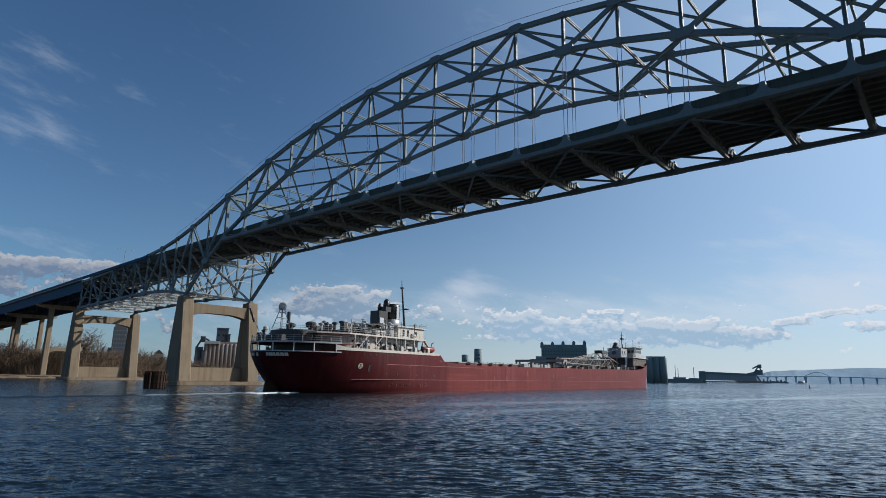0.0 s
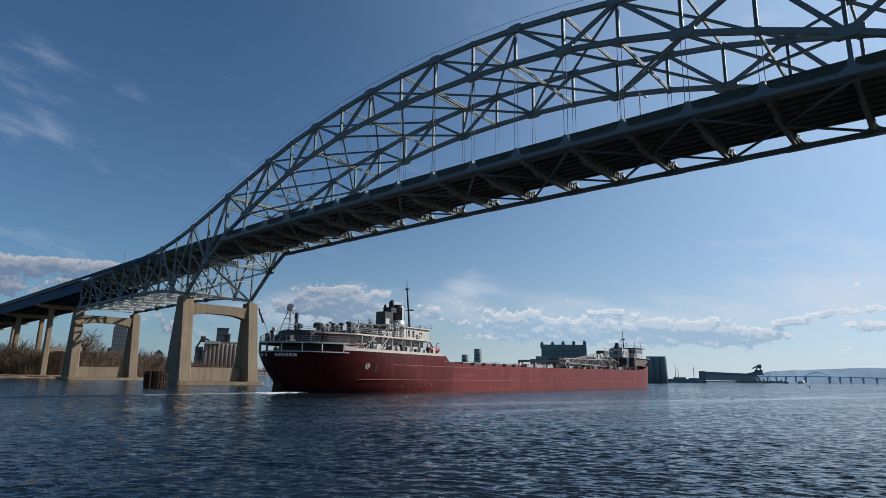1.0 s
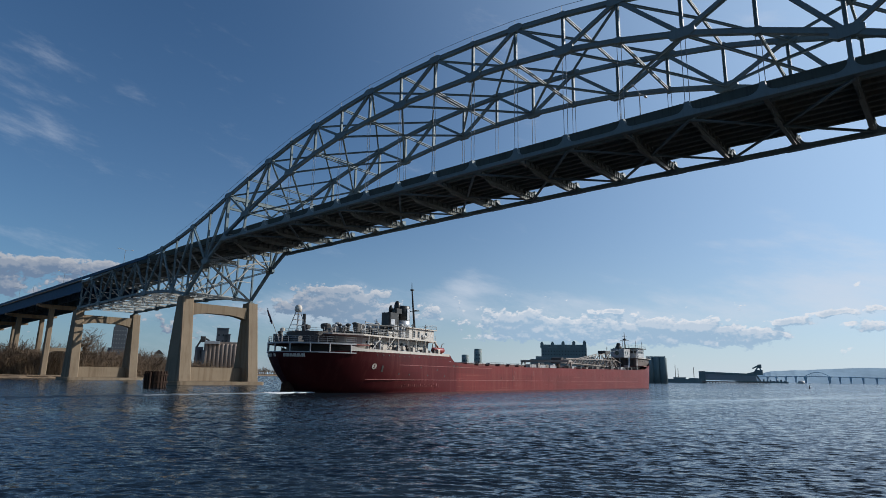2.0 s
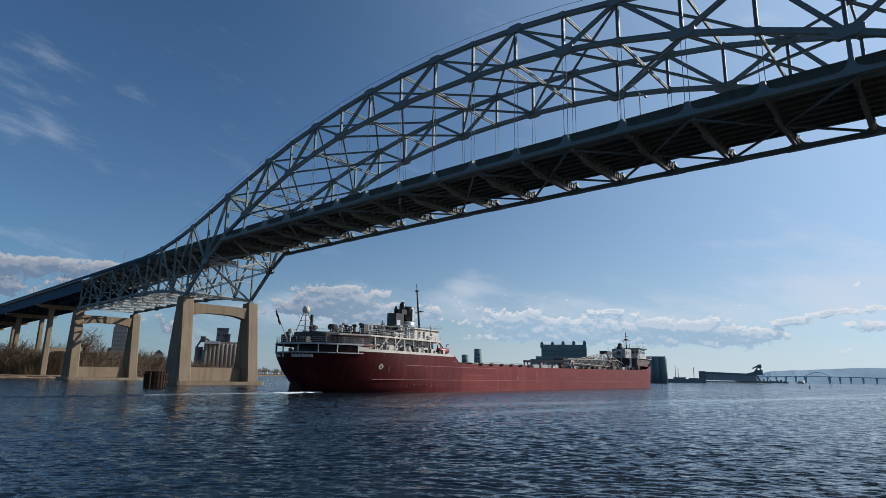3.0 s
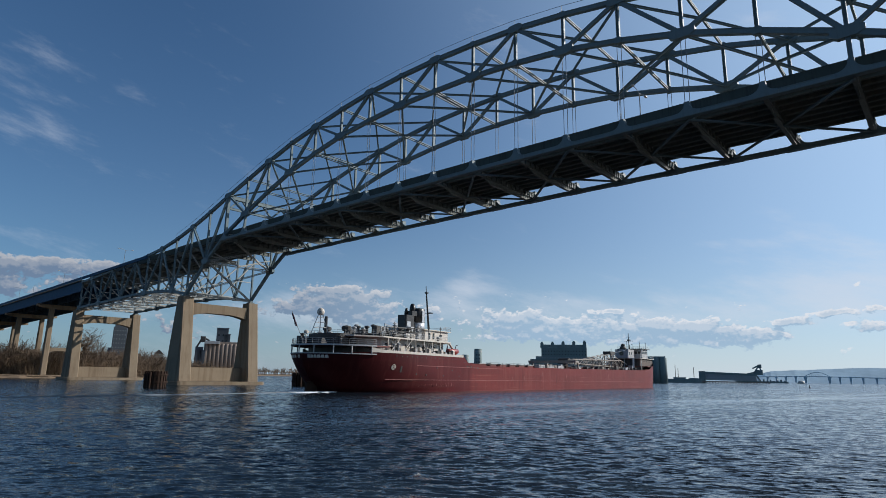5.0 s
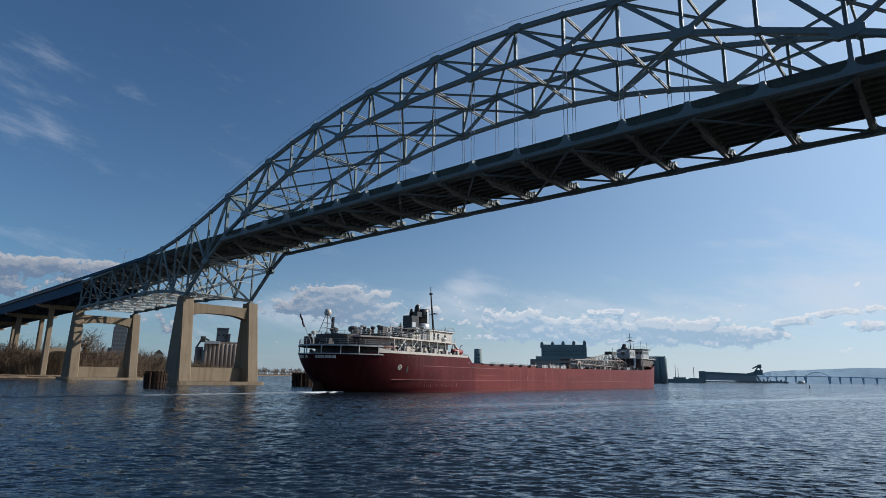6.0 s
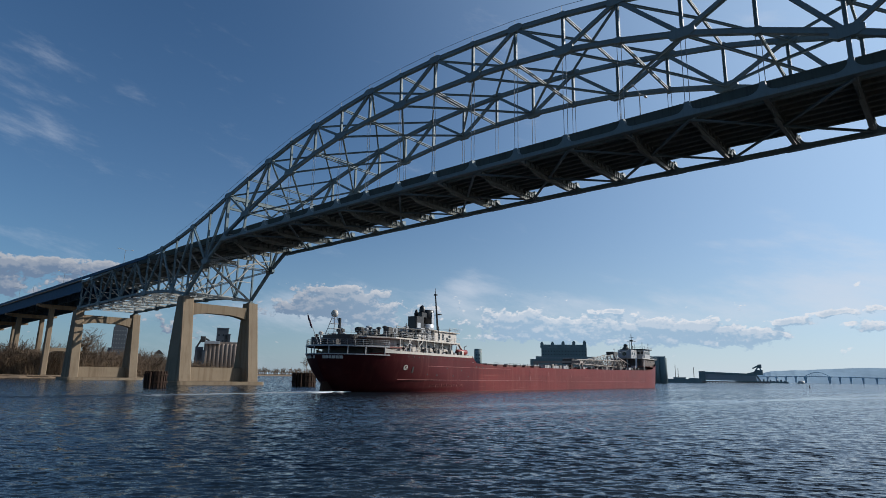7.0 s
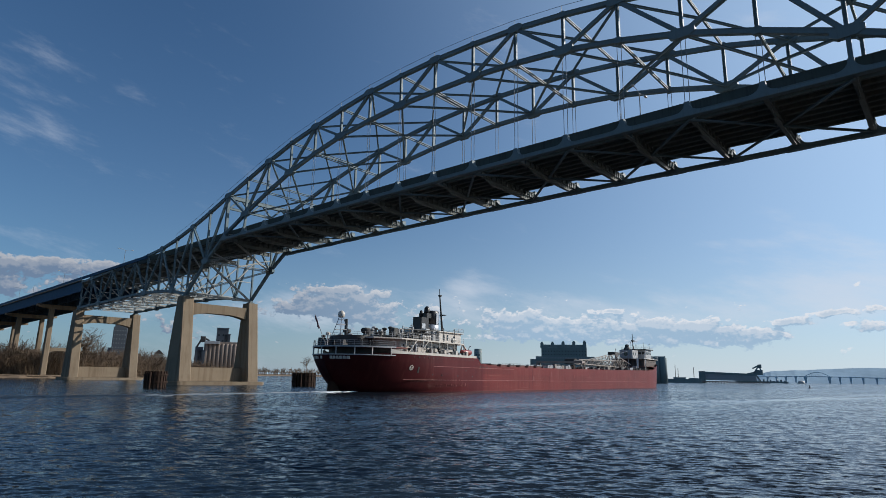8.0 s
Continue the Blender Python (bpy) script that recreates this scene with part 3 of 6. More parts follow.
def build_deck(bridge):
    # floor beams between the trusses
    for k in range(FIRST, LAST + 1):
        x = k * PANEL
        z = road(x) - 1.85
        inside = abs(k - MID) <= 8
        s = Shape().ibeam((x, 0.5, z + 0.05), (x, SPREAD - 0.5, z + 0.05), 0.6, 1.05, 0.08)
        for i in range(0, 13):                                 # web stiffeners
            y = 0.9 + (SPREAD - 1.8) * i / 12
            s.block((x - 0.28, y - 0.05, z - 0.44), (x + 0.28, y + 0.05, z + 0.52))
        s.make("floor_beam", STEEL_UNDER, bridge)
        if inside:
            # deep haunch under the roadway and the lit bracket stiffeners at the far end
            v = [(x - 0.05, 3.0, z - 0.45), (x - 0.05, SPREAD - 1.2, z - 0.45), (x - 0.05, SPREAD - 3.2, z - 1.25), (x - 0.05, 5.2, z - 1.25)]
            v += [(a + 0.1, b, c) for a, b, c in v]
            Shape().put(v, [(0, 1, 2, 3), (7, 6, 5, 4), (0, 4, 5, 1), (1, 5, 6, 2), (2, 6, 7, 3), (3, 7, 4, 0)]).bar((x, 5.2, z - 1.28), (x, SPREAD - 3.2, z - 1.28), 0.5, 0.08).make("haunch", STEEL_UNDER, bridge)
            for i in range(4):
                y = SPREAD - 1.6 - 0.75 * i
                Shape().bar((x - 0.34, y, z - 0.4 - 0.15 * i), (x - 0.34, y, z + 0.5), 0.16, 0.14).bar((x + 0.34, y, z - 0.4 - 0.15 * i), (x + 0.34, y, z + 0.5), 0.16, 0.14).make("bracket_stiffener", STEEL, bridge)
            for y in (0.0, SPREAD):
                knuckle(bridge, x, y, z if y == 0 else z - 0.6)
    for k in range(1, 16):                                      # paired hanger ropes
        for y in (0.0, SPREAD):
            if k in (1, 15):
                Shape().boxed(lower(k, y), Vector((k * PANEL, y, road(k * PANEL) - 0.3)), 0.5, 0.5, up=(1, 0, 0)).make("hanger_post", STEEL, bridge)
                continue
            for e in (-0.32, 0.32):
                a, b = lower(k, y) + Vector((e, 0, 0)), Vector((k * PANEL + e, y, road(k * PANEL) - 0.3))
                if a.z - b.z > 1.0:
                    Shape().tube(a, b, 0.05, 6).make("hanger_rope", CABLE, bridge)
    for k in range(FIRST, LAST):
        x0, x1 = k * PANEL, (k + 1) * PANEL
        z0, z1 = road(x0), road(x1)
        inside = abs(k + 0.5 - MID) < 8
        for y in (0.0, SPREAD):
            if inside:
                drop = 1.96 if y == 0 else 2.53
                Shape().boxed((x0, y, z0 - drop), (x1, y, z1 - drop), 0.9, 0.64, 0.05).make("edge_girder", STEEL, bridge)
            e = 1 if y == 0 else -1
            s = Shape()
            s.bar((x0, y + e * 2.1, z0 - 0.13), (x1, y + e * 2.1, z1 - 0.13), 0.35, 1.66)
            s.bar((x0, y + e * 2.1, z0 + 0.72), (x1, y + e * 2.1, z1 + 0.72), 0.45, 0.08)
            s.make("parapet", PARAPET, bridge)
            if abs(k + 0.5 - MID) > 13:                        # outer deck edge over the side spans
                Shape().bar((x0, y - e * 0.6, z0 - 0.45), (x1, y - e * 0.6, z1 - 0.45), 0.35, 0.95).make("deck_edge", STEEL_BLUE, bridge)
        Shape().bar((x0, SPREAD / 2, z0 - 0.8), (x1, SPREAD / 2, z1 - 0.8), SPREAD - 4.6, 0.24).make("deck_slab", SLAB, bridge)
        for i in range(8):
            y = 3.4 + (SPREAD - 6.8) * i / 7
            Shape().ibeam((x0, y, z0 - 1.20), (x1, y, z1 - 1.20), 0.36, 0.60, 0.06).make("stringer", STEEL_UNDER, bridge)
        if inside and k % 2 == 1 and k + 2 <= 16:               # wind bracing below the floor beams
            x2, z2 = x0 + 2 * PANEL, road(x0 + 2 * PANEL)
            for ya, yb in ((0.5, SPREAD - 0.5), (SPREAD - 0.5, 0.5)):
                Shape().bar((x0, ya, z0 - 2.5), (x2, yb, z2 - 2.5), 0.36, 0.26).make("lateral_brace", STEEL, bridge)


def build_approach():
    """The plate-girder viaduct that carries the road on beyond the side span."""
    ob = thing("approach_viaduct", "blue plate-girder approach viaduct on slender concrete bents", "bridge")
    xs = [-100.9, -150.0, -196.0, -242.0, -288.0, -334.0, -380.0, -420.0]
    for a, b in zip(xs, xs[1:]):
        za, zb = road(a), road(b)
        for y in (0.2, 6.6, 13.2, SPREAD - 0.2):
            s = Shape().ibeam((a, y, za - 3.2), (b, y, zb - 3.2), 0.6, 3.9, 0.1)
            n = 10 if 1 < y < 18 else 0
            for i in range(n):
                t = (i + 0.5) / n
                x, z = a + (b - a) * t, za + (zb - za) * t
                s.block((x - 0.04, y - 0.28, z - 5.0), (x + 0.04, y + 0.28, z - 1.4))
            s.make("plate_girder", STEEL_BLUE, ob)
        Shape().bar((a, SPREAD / 2, za - 1.05), (b, SPREAD / 2, zb - 1.05), SPREAD + 1.6, 0.3).make("deck_slab", SLAB, ob)
        for y in (-0.6, SPREAD + 0.6):
            Shape().bar((a, y, za - 0.45), (b, y, zb - 0.45), 0.35, 0.95).make("parapet", STEEL_BLUE, ob)
    return ob


def column(parent, x, y, z0, z1, base, top):
    """A tapering concrete shaft with chamfered corners."""
    def ring(hx, hy, c=0.25):
        return [(x - hx + c, y - hy), (x + hx - c, y - hy), (x + hx, y - hy + c), (x + hx, y + hy - c), (x + hx - c, y + hy), (x - hx + c, y + hy), (x - hx, y + hy - c), (x - hx, y - hy + c)]
    return Shape().prism(ring(*base), z0, z1, ring(*top)).make("column", CONCRETE, parent)


def arched_beam(parent, x, half, y0, y1, top, deep_end, deep_mid, flat=0.35):
    """A crossbeam between the columns, its soffit raised in the middle."""
    n = 12
    prof = []
    for i in range(n + 1):
        t = i / n
        rise = max(0.0, min(1.0, min(t, 1 - t) / flat))
        prof.append((y0 + (y1 - y0) * t, top - deep_end + (deep_end - deep_mid) * math.sin(rise * math.pi / 2)))
    outline = prof + [(y1, top), (y0, top)]
    m = len(outline)
    v = [(x - half, y, z) for y, z in outline] + [(x + half, y, z) for y, z in outline]
    return Shape().put(v, [tuple(range(m))[::-1], tuple(range(m, 2 * m))] + [(i, (i + 1) % m, m + (i + 1) % m, m + i) for i in range(m)]).make("crossbeam", CONCRETE, parent)


def build_pier(x, top, small):
    pier = thing("bridge_pier", "stained tan concrete bridge pier with two columns standing in the water", "pier", "main bridge piers")
    base, head = ((3.7, 1.65), (1.45, 1.5)) if small else ((4.3, 1.8), (1.6, 1.65))
    for y in (0.0, SPREAD):
        yb = y + (-0.1 if y == 0 else 0.2)
        def ring(cy, hx, hy, c=0.28):
            return [(x - hx + c, cy - hy), (x + hx - c, cy - hy), (x + hx, cy - hy + c), (x + hx, cy + hy - c), (x + hx - c, cy + hy), (x - hx + c, cy + hy), (x - hx, cy + hy - c), (x - hx, cy - hy + c)]
        Shape().prism(ring(yb, *base), 0.9, top, ring(y, *head)).make("column", CONCRETE, pier)
        Shape().block((x - 0.9, y - 0.8, top), (x + 0.9, y + 0.8, top + 0.45)).bar((x, y, top + 0.3), (x, y, top + 1.1), 0.9, 0.9).make("bearing", STEEL_UNDER, pier)
    arched_beam(pier, x, 1.3, 1.5, SPREAD - 1.5, top - 1.5, 3.5, 2.5)
    Shape().block((x - 1.2, 1.4, 0.9), (x + 1.2, SPREAD - 0.9, 4.6)).make("curtain_wall", CONCRETE, pier)
    s = Shape()
    n = 10
    ring = []
    ring = [(x + 5.3 * math.cos(math.pi + math.pi * i / n), -1.6 + 2.2 * math.sin(math.pi + math.pi * i / n)) for i in range(n + 1)]
    ring += [(x + 5.3 * math.cos(math.pi * i / n), SPREAD + 2.6 + 2.2 * math.sin(math.pi * i / n)) for i in range(n + 1)]
    s.prism(ring, -1.5, 0.85).make("footing", CONCRETE, pier)
    return pier


def build_bent(x):
    top = road(x) - 6.7
    bent = thing("viaduct_bent", "slender two-column concrete bent under the viaduct", "pier", "viaduct bents")
    for y in (5.2, 14.6):
        column(bent, x, y, 0.2, top, (1.15, 1.15), (0.9, 0.9))
    arched_beam(bent, x, 0.7, 6.2, 13.6, 12.5, 2.2, 1.3)
    outline = [(-0.6, top + 1.5), (-0.6, top + 0.6), (4.2, top - 0.2), (SPREAD - 4.2, top - 0.2), (SPREAD + 0.6, top + 0.6), (SPREAD + 0.6, top + 1.5)]
    m = len(outline)
    v = [(x - 1.1, y, z) for y, z in outline] + [(x + 1.1, y, z) for y, z in outline]
    Shape().put(v, [tuple(range(m))[::-1], tuple(range(m, 2 * m))] + [(i, (i + 1) % m, m + (i + 1) % m, m + i) for i in range(m)]).make("cap_beam", CONCRETE, bent)


def road_lamp(x, y, tall, arms):
    lamp = thing("street_lamp", "tall grey steel street lamp beside the bridge roadway", "street lamp", "bridge street lamps", pose(x, y, road(x) - 0.9))
    Shape().tube((0, 0, 0), (0, 0, tall), 0.12, 8, 0.07).make("pole", CABLE, lamp)
    for e in arms:
        s = Shape().tube((0, 0, tall - 0.1), (0.0, e * 1.2, tall + 0.35), 0.05, 6).tube((0, e * 1.2, tall + 0.35), (0, e * 2.2, tall + 0.4), 0.05, 6)
        arm = s.make("arm", CABLE, lamp)
        Shape().block((-0.18, e * 2.5 - 0.4, tall + 0.3), (0.18, e * 2.5 + 0.4, tall + 0.5), 0.08).make("lamp_head", GREYPAINT, arm)


build_bridge()
build_approach()
build_pier(-2 * PANEL, 23.6, False)
build_pier(18 * PANEL, 23.6, False)
build_pier(-11 * PANEL, 24.7, True)
for x in (-150.0, -196.0, -242.0, -288.0, -334.0, -380.0):
    build_bent(x)


# ---------------------------------------------------------------- the ship
LOA, BEAM2 = 214.0, 11.0


def counter(level):
    """Where the stern begins at that level."""
    return 2.6 + 5.5 * (1 - level) ** 1.5


def half_beam(x, level):
    """Half breadth of the hull; level: 0 at the waterline, 1 at the deck."""
    start = counter(level)
    la = 17.5 + 15.0 * (1 - level)
    if x <= start:
        return 0.0
    aft = 1.0
    if x < start + la:
        aft = (1 - ((start + la - x) / la) ** 2.05) ** (1 / 2.05)
    stem = LOA - 2.5 * (1 - level)
    lf = 33.0
    fore = 1.0
    if x > stem - lf:
        fore = max(0.0, 1 - ((x - stem + lf) / lf) ** 2.2) ** 0.62
    return BEAM2 * aft * fore


def sheer(x):
    """Height of the hull's upper edge above the water."""
    if x < 41.5:
        return 7.0 + 0.6 * min(1.0, x / 12)
    if x < 52:
        t = (x - 41.5) / 10.5
        return 6.5 - 0.55 * t
    if x < 178:
        return 5.9 + 1.2 * ((x - 52) / 126) ** 1.3
    if x < 186:
        return 7.1 + 0.2 * (x - 178) / 8
    return 7.3 + 4.3 * ((x - 186) / 28) ** 0.8


def build_hull(ship):
    xs = [2.6, 2.63, 2.75, 3.0, 3.4, 4.0, 4.8, 5.8, 7.0, 8.2, 9.5, 11.5, 14, 17, 20, 24, 28, 33, 38, 41.49, 41.51, 44, 48, 52, 60, 70, 80, 90, 100, 110, 120, 130, 140, 150, 160, 170, 178, 181.5, 185, 188, 191, 194, 197, 200, 202.5, 205, 207, 209, 210.5, 211.7, 212.6, 213.2, 213.6, 213.85, 214.0]
    levels = [-0.35, -0.12, 0.0, 0.06, 0.14, 0.24, 0.36, 0.5, 0.66, 0.82, 1.0]
    v, f = [], []
    for side in (-1, 1):
        base = len(v)
        for x in xs:
            top = sheer(x)
            for e in levels:
                z = top * e if e > 0 else e * 6
                lev = e ** 0.8 if e > 0 else 0.0
                xx = min(max(x, counter(lev)), LOA - 2.5 * (1 - lev))
                v.append((xx, side * half_beam(xx, lev), z))
        m = len(levels)
        for i in range(len(xs) - 1):
            for j in range(m - 1):
                q = (base + i * m + j, base + (i + 1) * m + j, base + (i + 1) * m + j + 1, base + i * m + j + 1)
                f.append(q if side < 0 else q[::-1])
    hull = link("hull", v, f, HULL, ship, "weathered oxide-red steel hull", smooth=True)
    hull.modifiers.new("weld", "WELD").merge_threshold = 0.002
    hull.data.set_sharp_from_angle(angle=radians(35))
    # main deck
    v, f = [], []
    for x in xs[2:-2]:
        h = half_beam(x, 1.0) - 0.03
        z = sheer(x) - (0.9 if x > 188 else 0.12)
        v += [(x, -h, z), (x, h, z)]
    f = [(2 * i, 2 * i + 2, 2 * i + 3, 2 * i + 1) for i in range(len(v) // 2 - 1)]
    link("main_deck", v, f, DECKRED, ship)
    # rubbing strakes and plate seams
    for lev, x0, x1 in ((0.86, 24, 60), (0.40, 16, 176)):
        s = Shape()
        x = x0
        while x < x1:
            h0, h1 = half_beam(x, lev ** 0.8), half_beam(min(x + 6, x1), lev ** 0.8)
            for side in (-1, 1):
                s.bar((x, side * (h0 - 0.02), 6.2 * lev), (min(x + 6, x1), side * (h1 - 0.02), 6.2 * lev), 0.12, 0.07)
            x += 6
        s.make("rubbing_strake", STRAKE, ship)
    return hull


def rail_line(s, pts, h=1.05, rows=3, gap=2.0):
    """Posts and rails along a line of points."""
    for a, b in zip(pts, pts[1:]):
        a, b = Vector(a), Vector(b)
        n = max(1, round((b - a).length / gap))
        for i in range(n + 1):
            p = a.lerp(b, i / n)
            s.bar(p, p + Vector((0, 0, h)), 0.05)
        for r in range(rows):
            o = Vector((0, 0, h * (r + 1) / rows))
            s.bar(a + o, b + o, 0.045)
    return s


def stern_line(grow, z, x_end, n=18):
    """Points round the stern from the port to the starboard side."""
    pts = []
    for i in range(n + 1):
        x = 2.6 + (x_end - 2.6) * (1 - i / n) ** 2.0
        pts.append((x, half_beam(x, 1.0) + grow, z))
    return pts + [(x, -y, z) for x, y, z in pts[-2::-1]]


def deck_plate(name, outline, z, thick, mat, ship, label=""):
    s = Shape()
    s.prism([(x, y) for x, y in outline], z - thick, z)
    return s.make(name, mat, ship, label)


def walls(name, x0, x1, hy, z0, z1, mat, ship, round_aft=0.0, label=""):
    """A deckhouse with slightly rounded corners."""
    c = 0.4
    ring = [(x0 + c, -hy), (x1 - c, -hy), (x1, -hy + c), (x1, hy - c), (x1 - c, hy), (x0 + c, hy), (x0, hy - c), (x0, -hy + c)]
    if round_aft:
        ring = [(x1 - c, -hy), (x1, -hy + c), (x1, hy - c), (x1 - c, hy)] + [(x0 + round_aft * (1 - math.sin(t)), hy * math.cos(t)) for t in [math.pi * i / 12 for i in range(13)]]
    return Shape().prism(ring, z0, z1).make(name, mat, ship, label)


def port_holes(ship, xs, y, z, r=0.2):
    for x in xs:
        for side in (-1, 1):
            p = Shape().tube((x, side * (y - 0.05), z), (x, side * (y + 0.06), z), r, 12).make("porthole", GLASS, ship)


def windows(ship, xs, y, z, w, h):
    for x in xs:
        for side in (-1, 1):
            Shape().block((x - w / 2, side * y - 0.05, z), (x + w / 2, side * y + 0.05, z + h), 0.02).make("window", GLASS, ship)


def build_ship():
    ship = thing("lake_freighter", "red-hulled lake freighter with white aft house and black funnel under way", "ship")
    build_hull(ship)
    build_stern(ship)
    build_aft_house(ship)
    build_hatches(ship)
    build_boom(ship)
    build_pilothouse(ship)
    return ship


def build_stern(ship):
    # open gallery round the stern: grey-white sill, posts and a deck edge above
    lo, hi = stern_line(0.03, 7.15, 12.5), stern_line(0.03, 8.75, 12.5)
    for ring, h, name in ((lo, 0.20, "gallery_sill"), (hi, 0.30, "gallery_head")):
        s = Shape()
        for a, b in zip(ring, ring[1:]):
            s.bar(a, b, 0.12, h)
        s.make(name, GREYPAINT, ship)
    n = len(lo)
    last = None
    for i in range(n):
        p = Vector(lo[i])
        if last is None or (p - last).length > 3.2:
            Shape().bar(lo[i], hi[i], 0.18, 0.14).make("gallery_post", GREYPAINT, ship)
            last = p
    # bulwark along the quarters, white
    for side in (-1, 1):
        v = []
        for x in (11.6, 12.2, 13, 14.5, 17, 20, 24, 28, 33, 38, 41.4):
            h = half_beam(x, 1.0) + 0.02
            z0 = sheer(x) - 0.05
            z1 = 8.45 if x < 12.0 else (8.45 - 0.40 * min(1, (x - 12.0) / 1.5))
            v += [(x, side * h, z0), (x, side * h, z1), (x, side * (h - 0.14), z1), (x, side * (h - 0.14), z0)]
        m = len(v) // 4
        f = []
        for i in range(m - 1):
            for j in range(4):
                f.append((4 * i + j, 4 * i + (j + 1) % 4, 4 * i + 4 + (j + 1) % 4, 4 * i + 4 + j))
        f += [(0, 1, 2, 3), (4 * m - 4, 4 * m - 3, 4 * m - 2, 4 * m - 1)]
        link("bulwark", v, f, WHITE, ship, "white bulwark with rust runs")
        # the bulwark slopes down to the main deck
        Shape().put([(41.4, side * 10.98, 6.6), (41.4, side * 10.98, 8.05), (43.4, side * 10.98, 6.4), (41.4, side * 10.84, 6.6), (41.4, side * 10.84, 8.05), (43.4, side * 10.84, 6.4)],
                    [(0, 2, 1), (3, 4, 5), (0, 1, 4, 3), (1, 2, 5, 4), (2, 0, 3, 5)]).make("bulwark_slope", HULL, ship)
    # poop deck above the gallery
    outline = [(x, y) for x, y, z in stern_line(-0.05, 0, 12.5)]
    outline = [(16.0, 10.2)] + outline + [(16.0, -10.2)]
    deck_plate("poop_deck", outline, 8.85, 0.25, DECKRED, ship)
    walls("stern_house", 7.5, 18, 6.6, 7.0, 8.7, DARK, ship, 4.0)
    s = Shape()
    rail_line(s, stern_line(-0.15, 8.85, 12.5, 10), 1.1)
    s.make("stern_rail", GREYPAINT, ship)
    # name and port of registry as plain bars
    for y0, step, count, z, h in ((-5.0, 0.62, 6, 6.55, 0.55), (0.6, 0.62, 1, 6.55, 0.55), (1.8, 0.62, 4, 6.55, 0.55)):
        for i in range(count):
            y = y0 + step * i
            ya, yb = y, y + 0.42
            def hull_x(yy):
                lo_x, hi_x = 2.6, 16.0
                for _ in range(30):
                    mid = (lo_x + hi_x) / 2
                    if half_beam(mid, 0.93) < abs(yy):
                        lo_x = mid
                    else:
                        hi_x = mid
                return lo_x - 0.06
            Shape().put([(hull_x(ya), ya, z - h / 2), (hull_x(yb), yb, z - h / 2), (hull_x(yb) - 0.05, yb, z + h / 2), (hull_x(ya) - 0.05, ya, z + h / 2),
                         (hull_x(ya) + 0.3, ya, z - h / 2), (hull_x(yb) + 0.3, yb, z - h / 2), (hull_x(yb) + 0.3, yb, z + h / 2), (hull_x(ya) + 0.3, ya, z + h / 2)],
                        [(0, 3, 2, 1), (4, 5, 6, 7), (0, 1, 5, 4), (1, 2, 6, 5), (2, 3, 7, 6), (3, 0, 4, 7)]).make("lettering_bar", WHITE, ship)
    # rudder
    Shape().prism([(3.7, -0.16), (7.5, -0.3), (7.5, 0.3), (3.7, 0.16)], -2.0, 1.9, [(4.3, -0.16), (6.4, -0.3), (6.4, 0.3), (4.3, 0.16)]).make("rudder", RUST, ship)
    # flag staff and furled flag
    Shape().tube((3.0, 0, 8.9), (-0.3, 0, 14.6), 0.06, 6).make("flag_staff", GREYPAINT, ship)
    s = Shape()
    for i in range(6):
        a = Vector((-0.2 + 0.18 * i, 0.06 * math.sin(i * 2.0), 14.3 - 0.33 * i))
        s.bar(a, a + Vector((0.05, -0.3 + 0.03 * i, -0.7)), 0.08, 0.28)
    s.make("flag", material("furled_flag", (0.06, 0.03, 0.05), 0.9), ship, "dark furled flag")
    # tripod with the white satellite dome
    s = Shape()
    for a in range(4):
        t = radians(45 + 90 * a)
        s.bar((6.9 + 1.6 * math.cos(t), 1.6 * math.sin(t), 11.2), (6.9 + 0.45 * math.cos(t), 0.45 * math.sin(t), 14.6), 0.13)
    for z, r in ((12.2, 1.26), (13.2, 0.92), (14.2, 0.58)):
        for a in range(4):
            t0, t1 = radians(45 + 90 * a), radians(135 + 90 * a)
            s.bar((6.9 + r * math.cos(t0), r * math.sin(t0), z), (6.9 + r * math.cos(t1), r * math.sin(t1), z), 0.08)
    s.make("dome_tower", GREYPAINT, ship)
    Shape().turned((6.9, 0, 14.6), [(0.3, 0), (0.62, 0.15), (0.72, 0.6), (0.66, 1.0), (0.45, 1.3), (0.15, 1.42)], 16).make("satellite_dome", WHITE, ship, "white satellite dome", True)


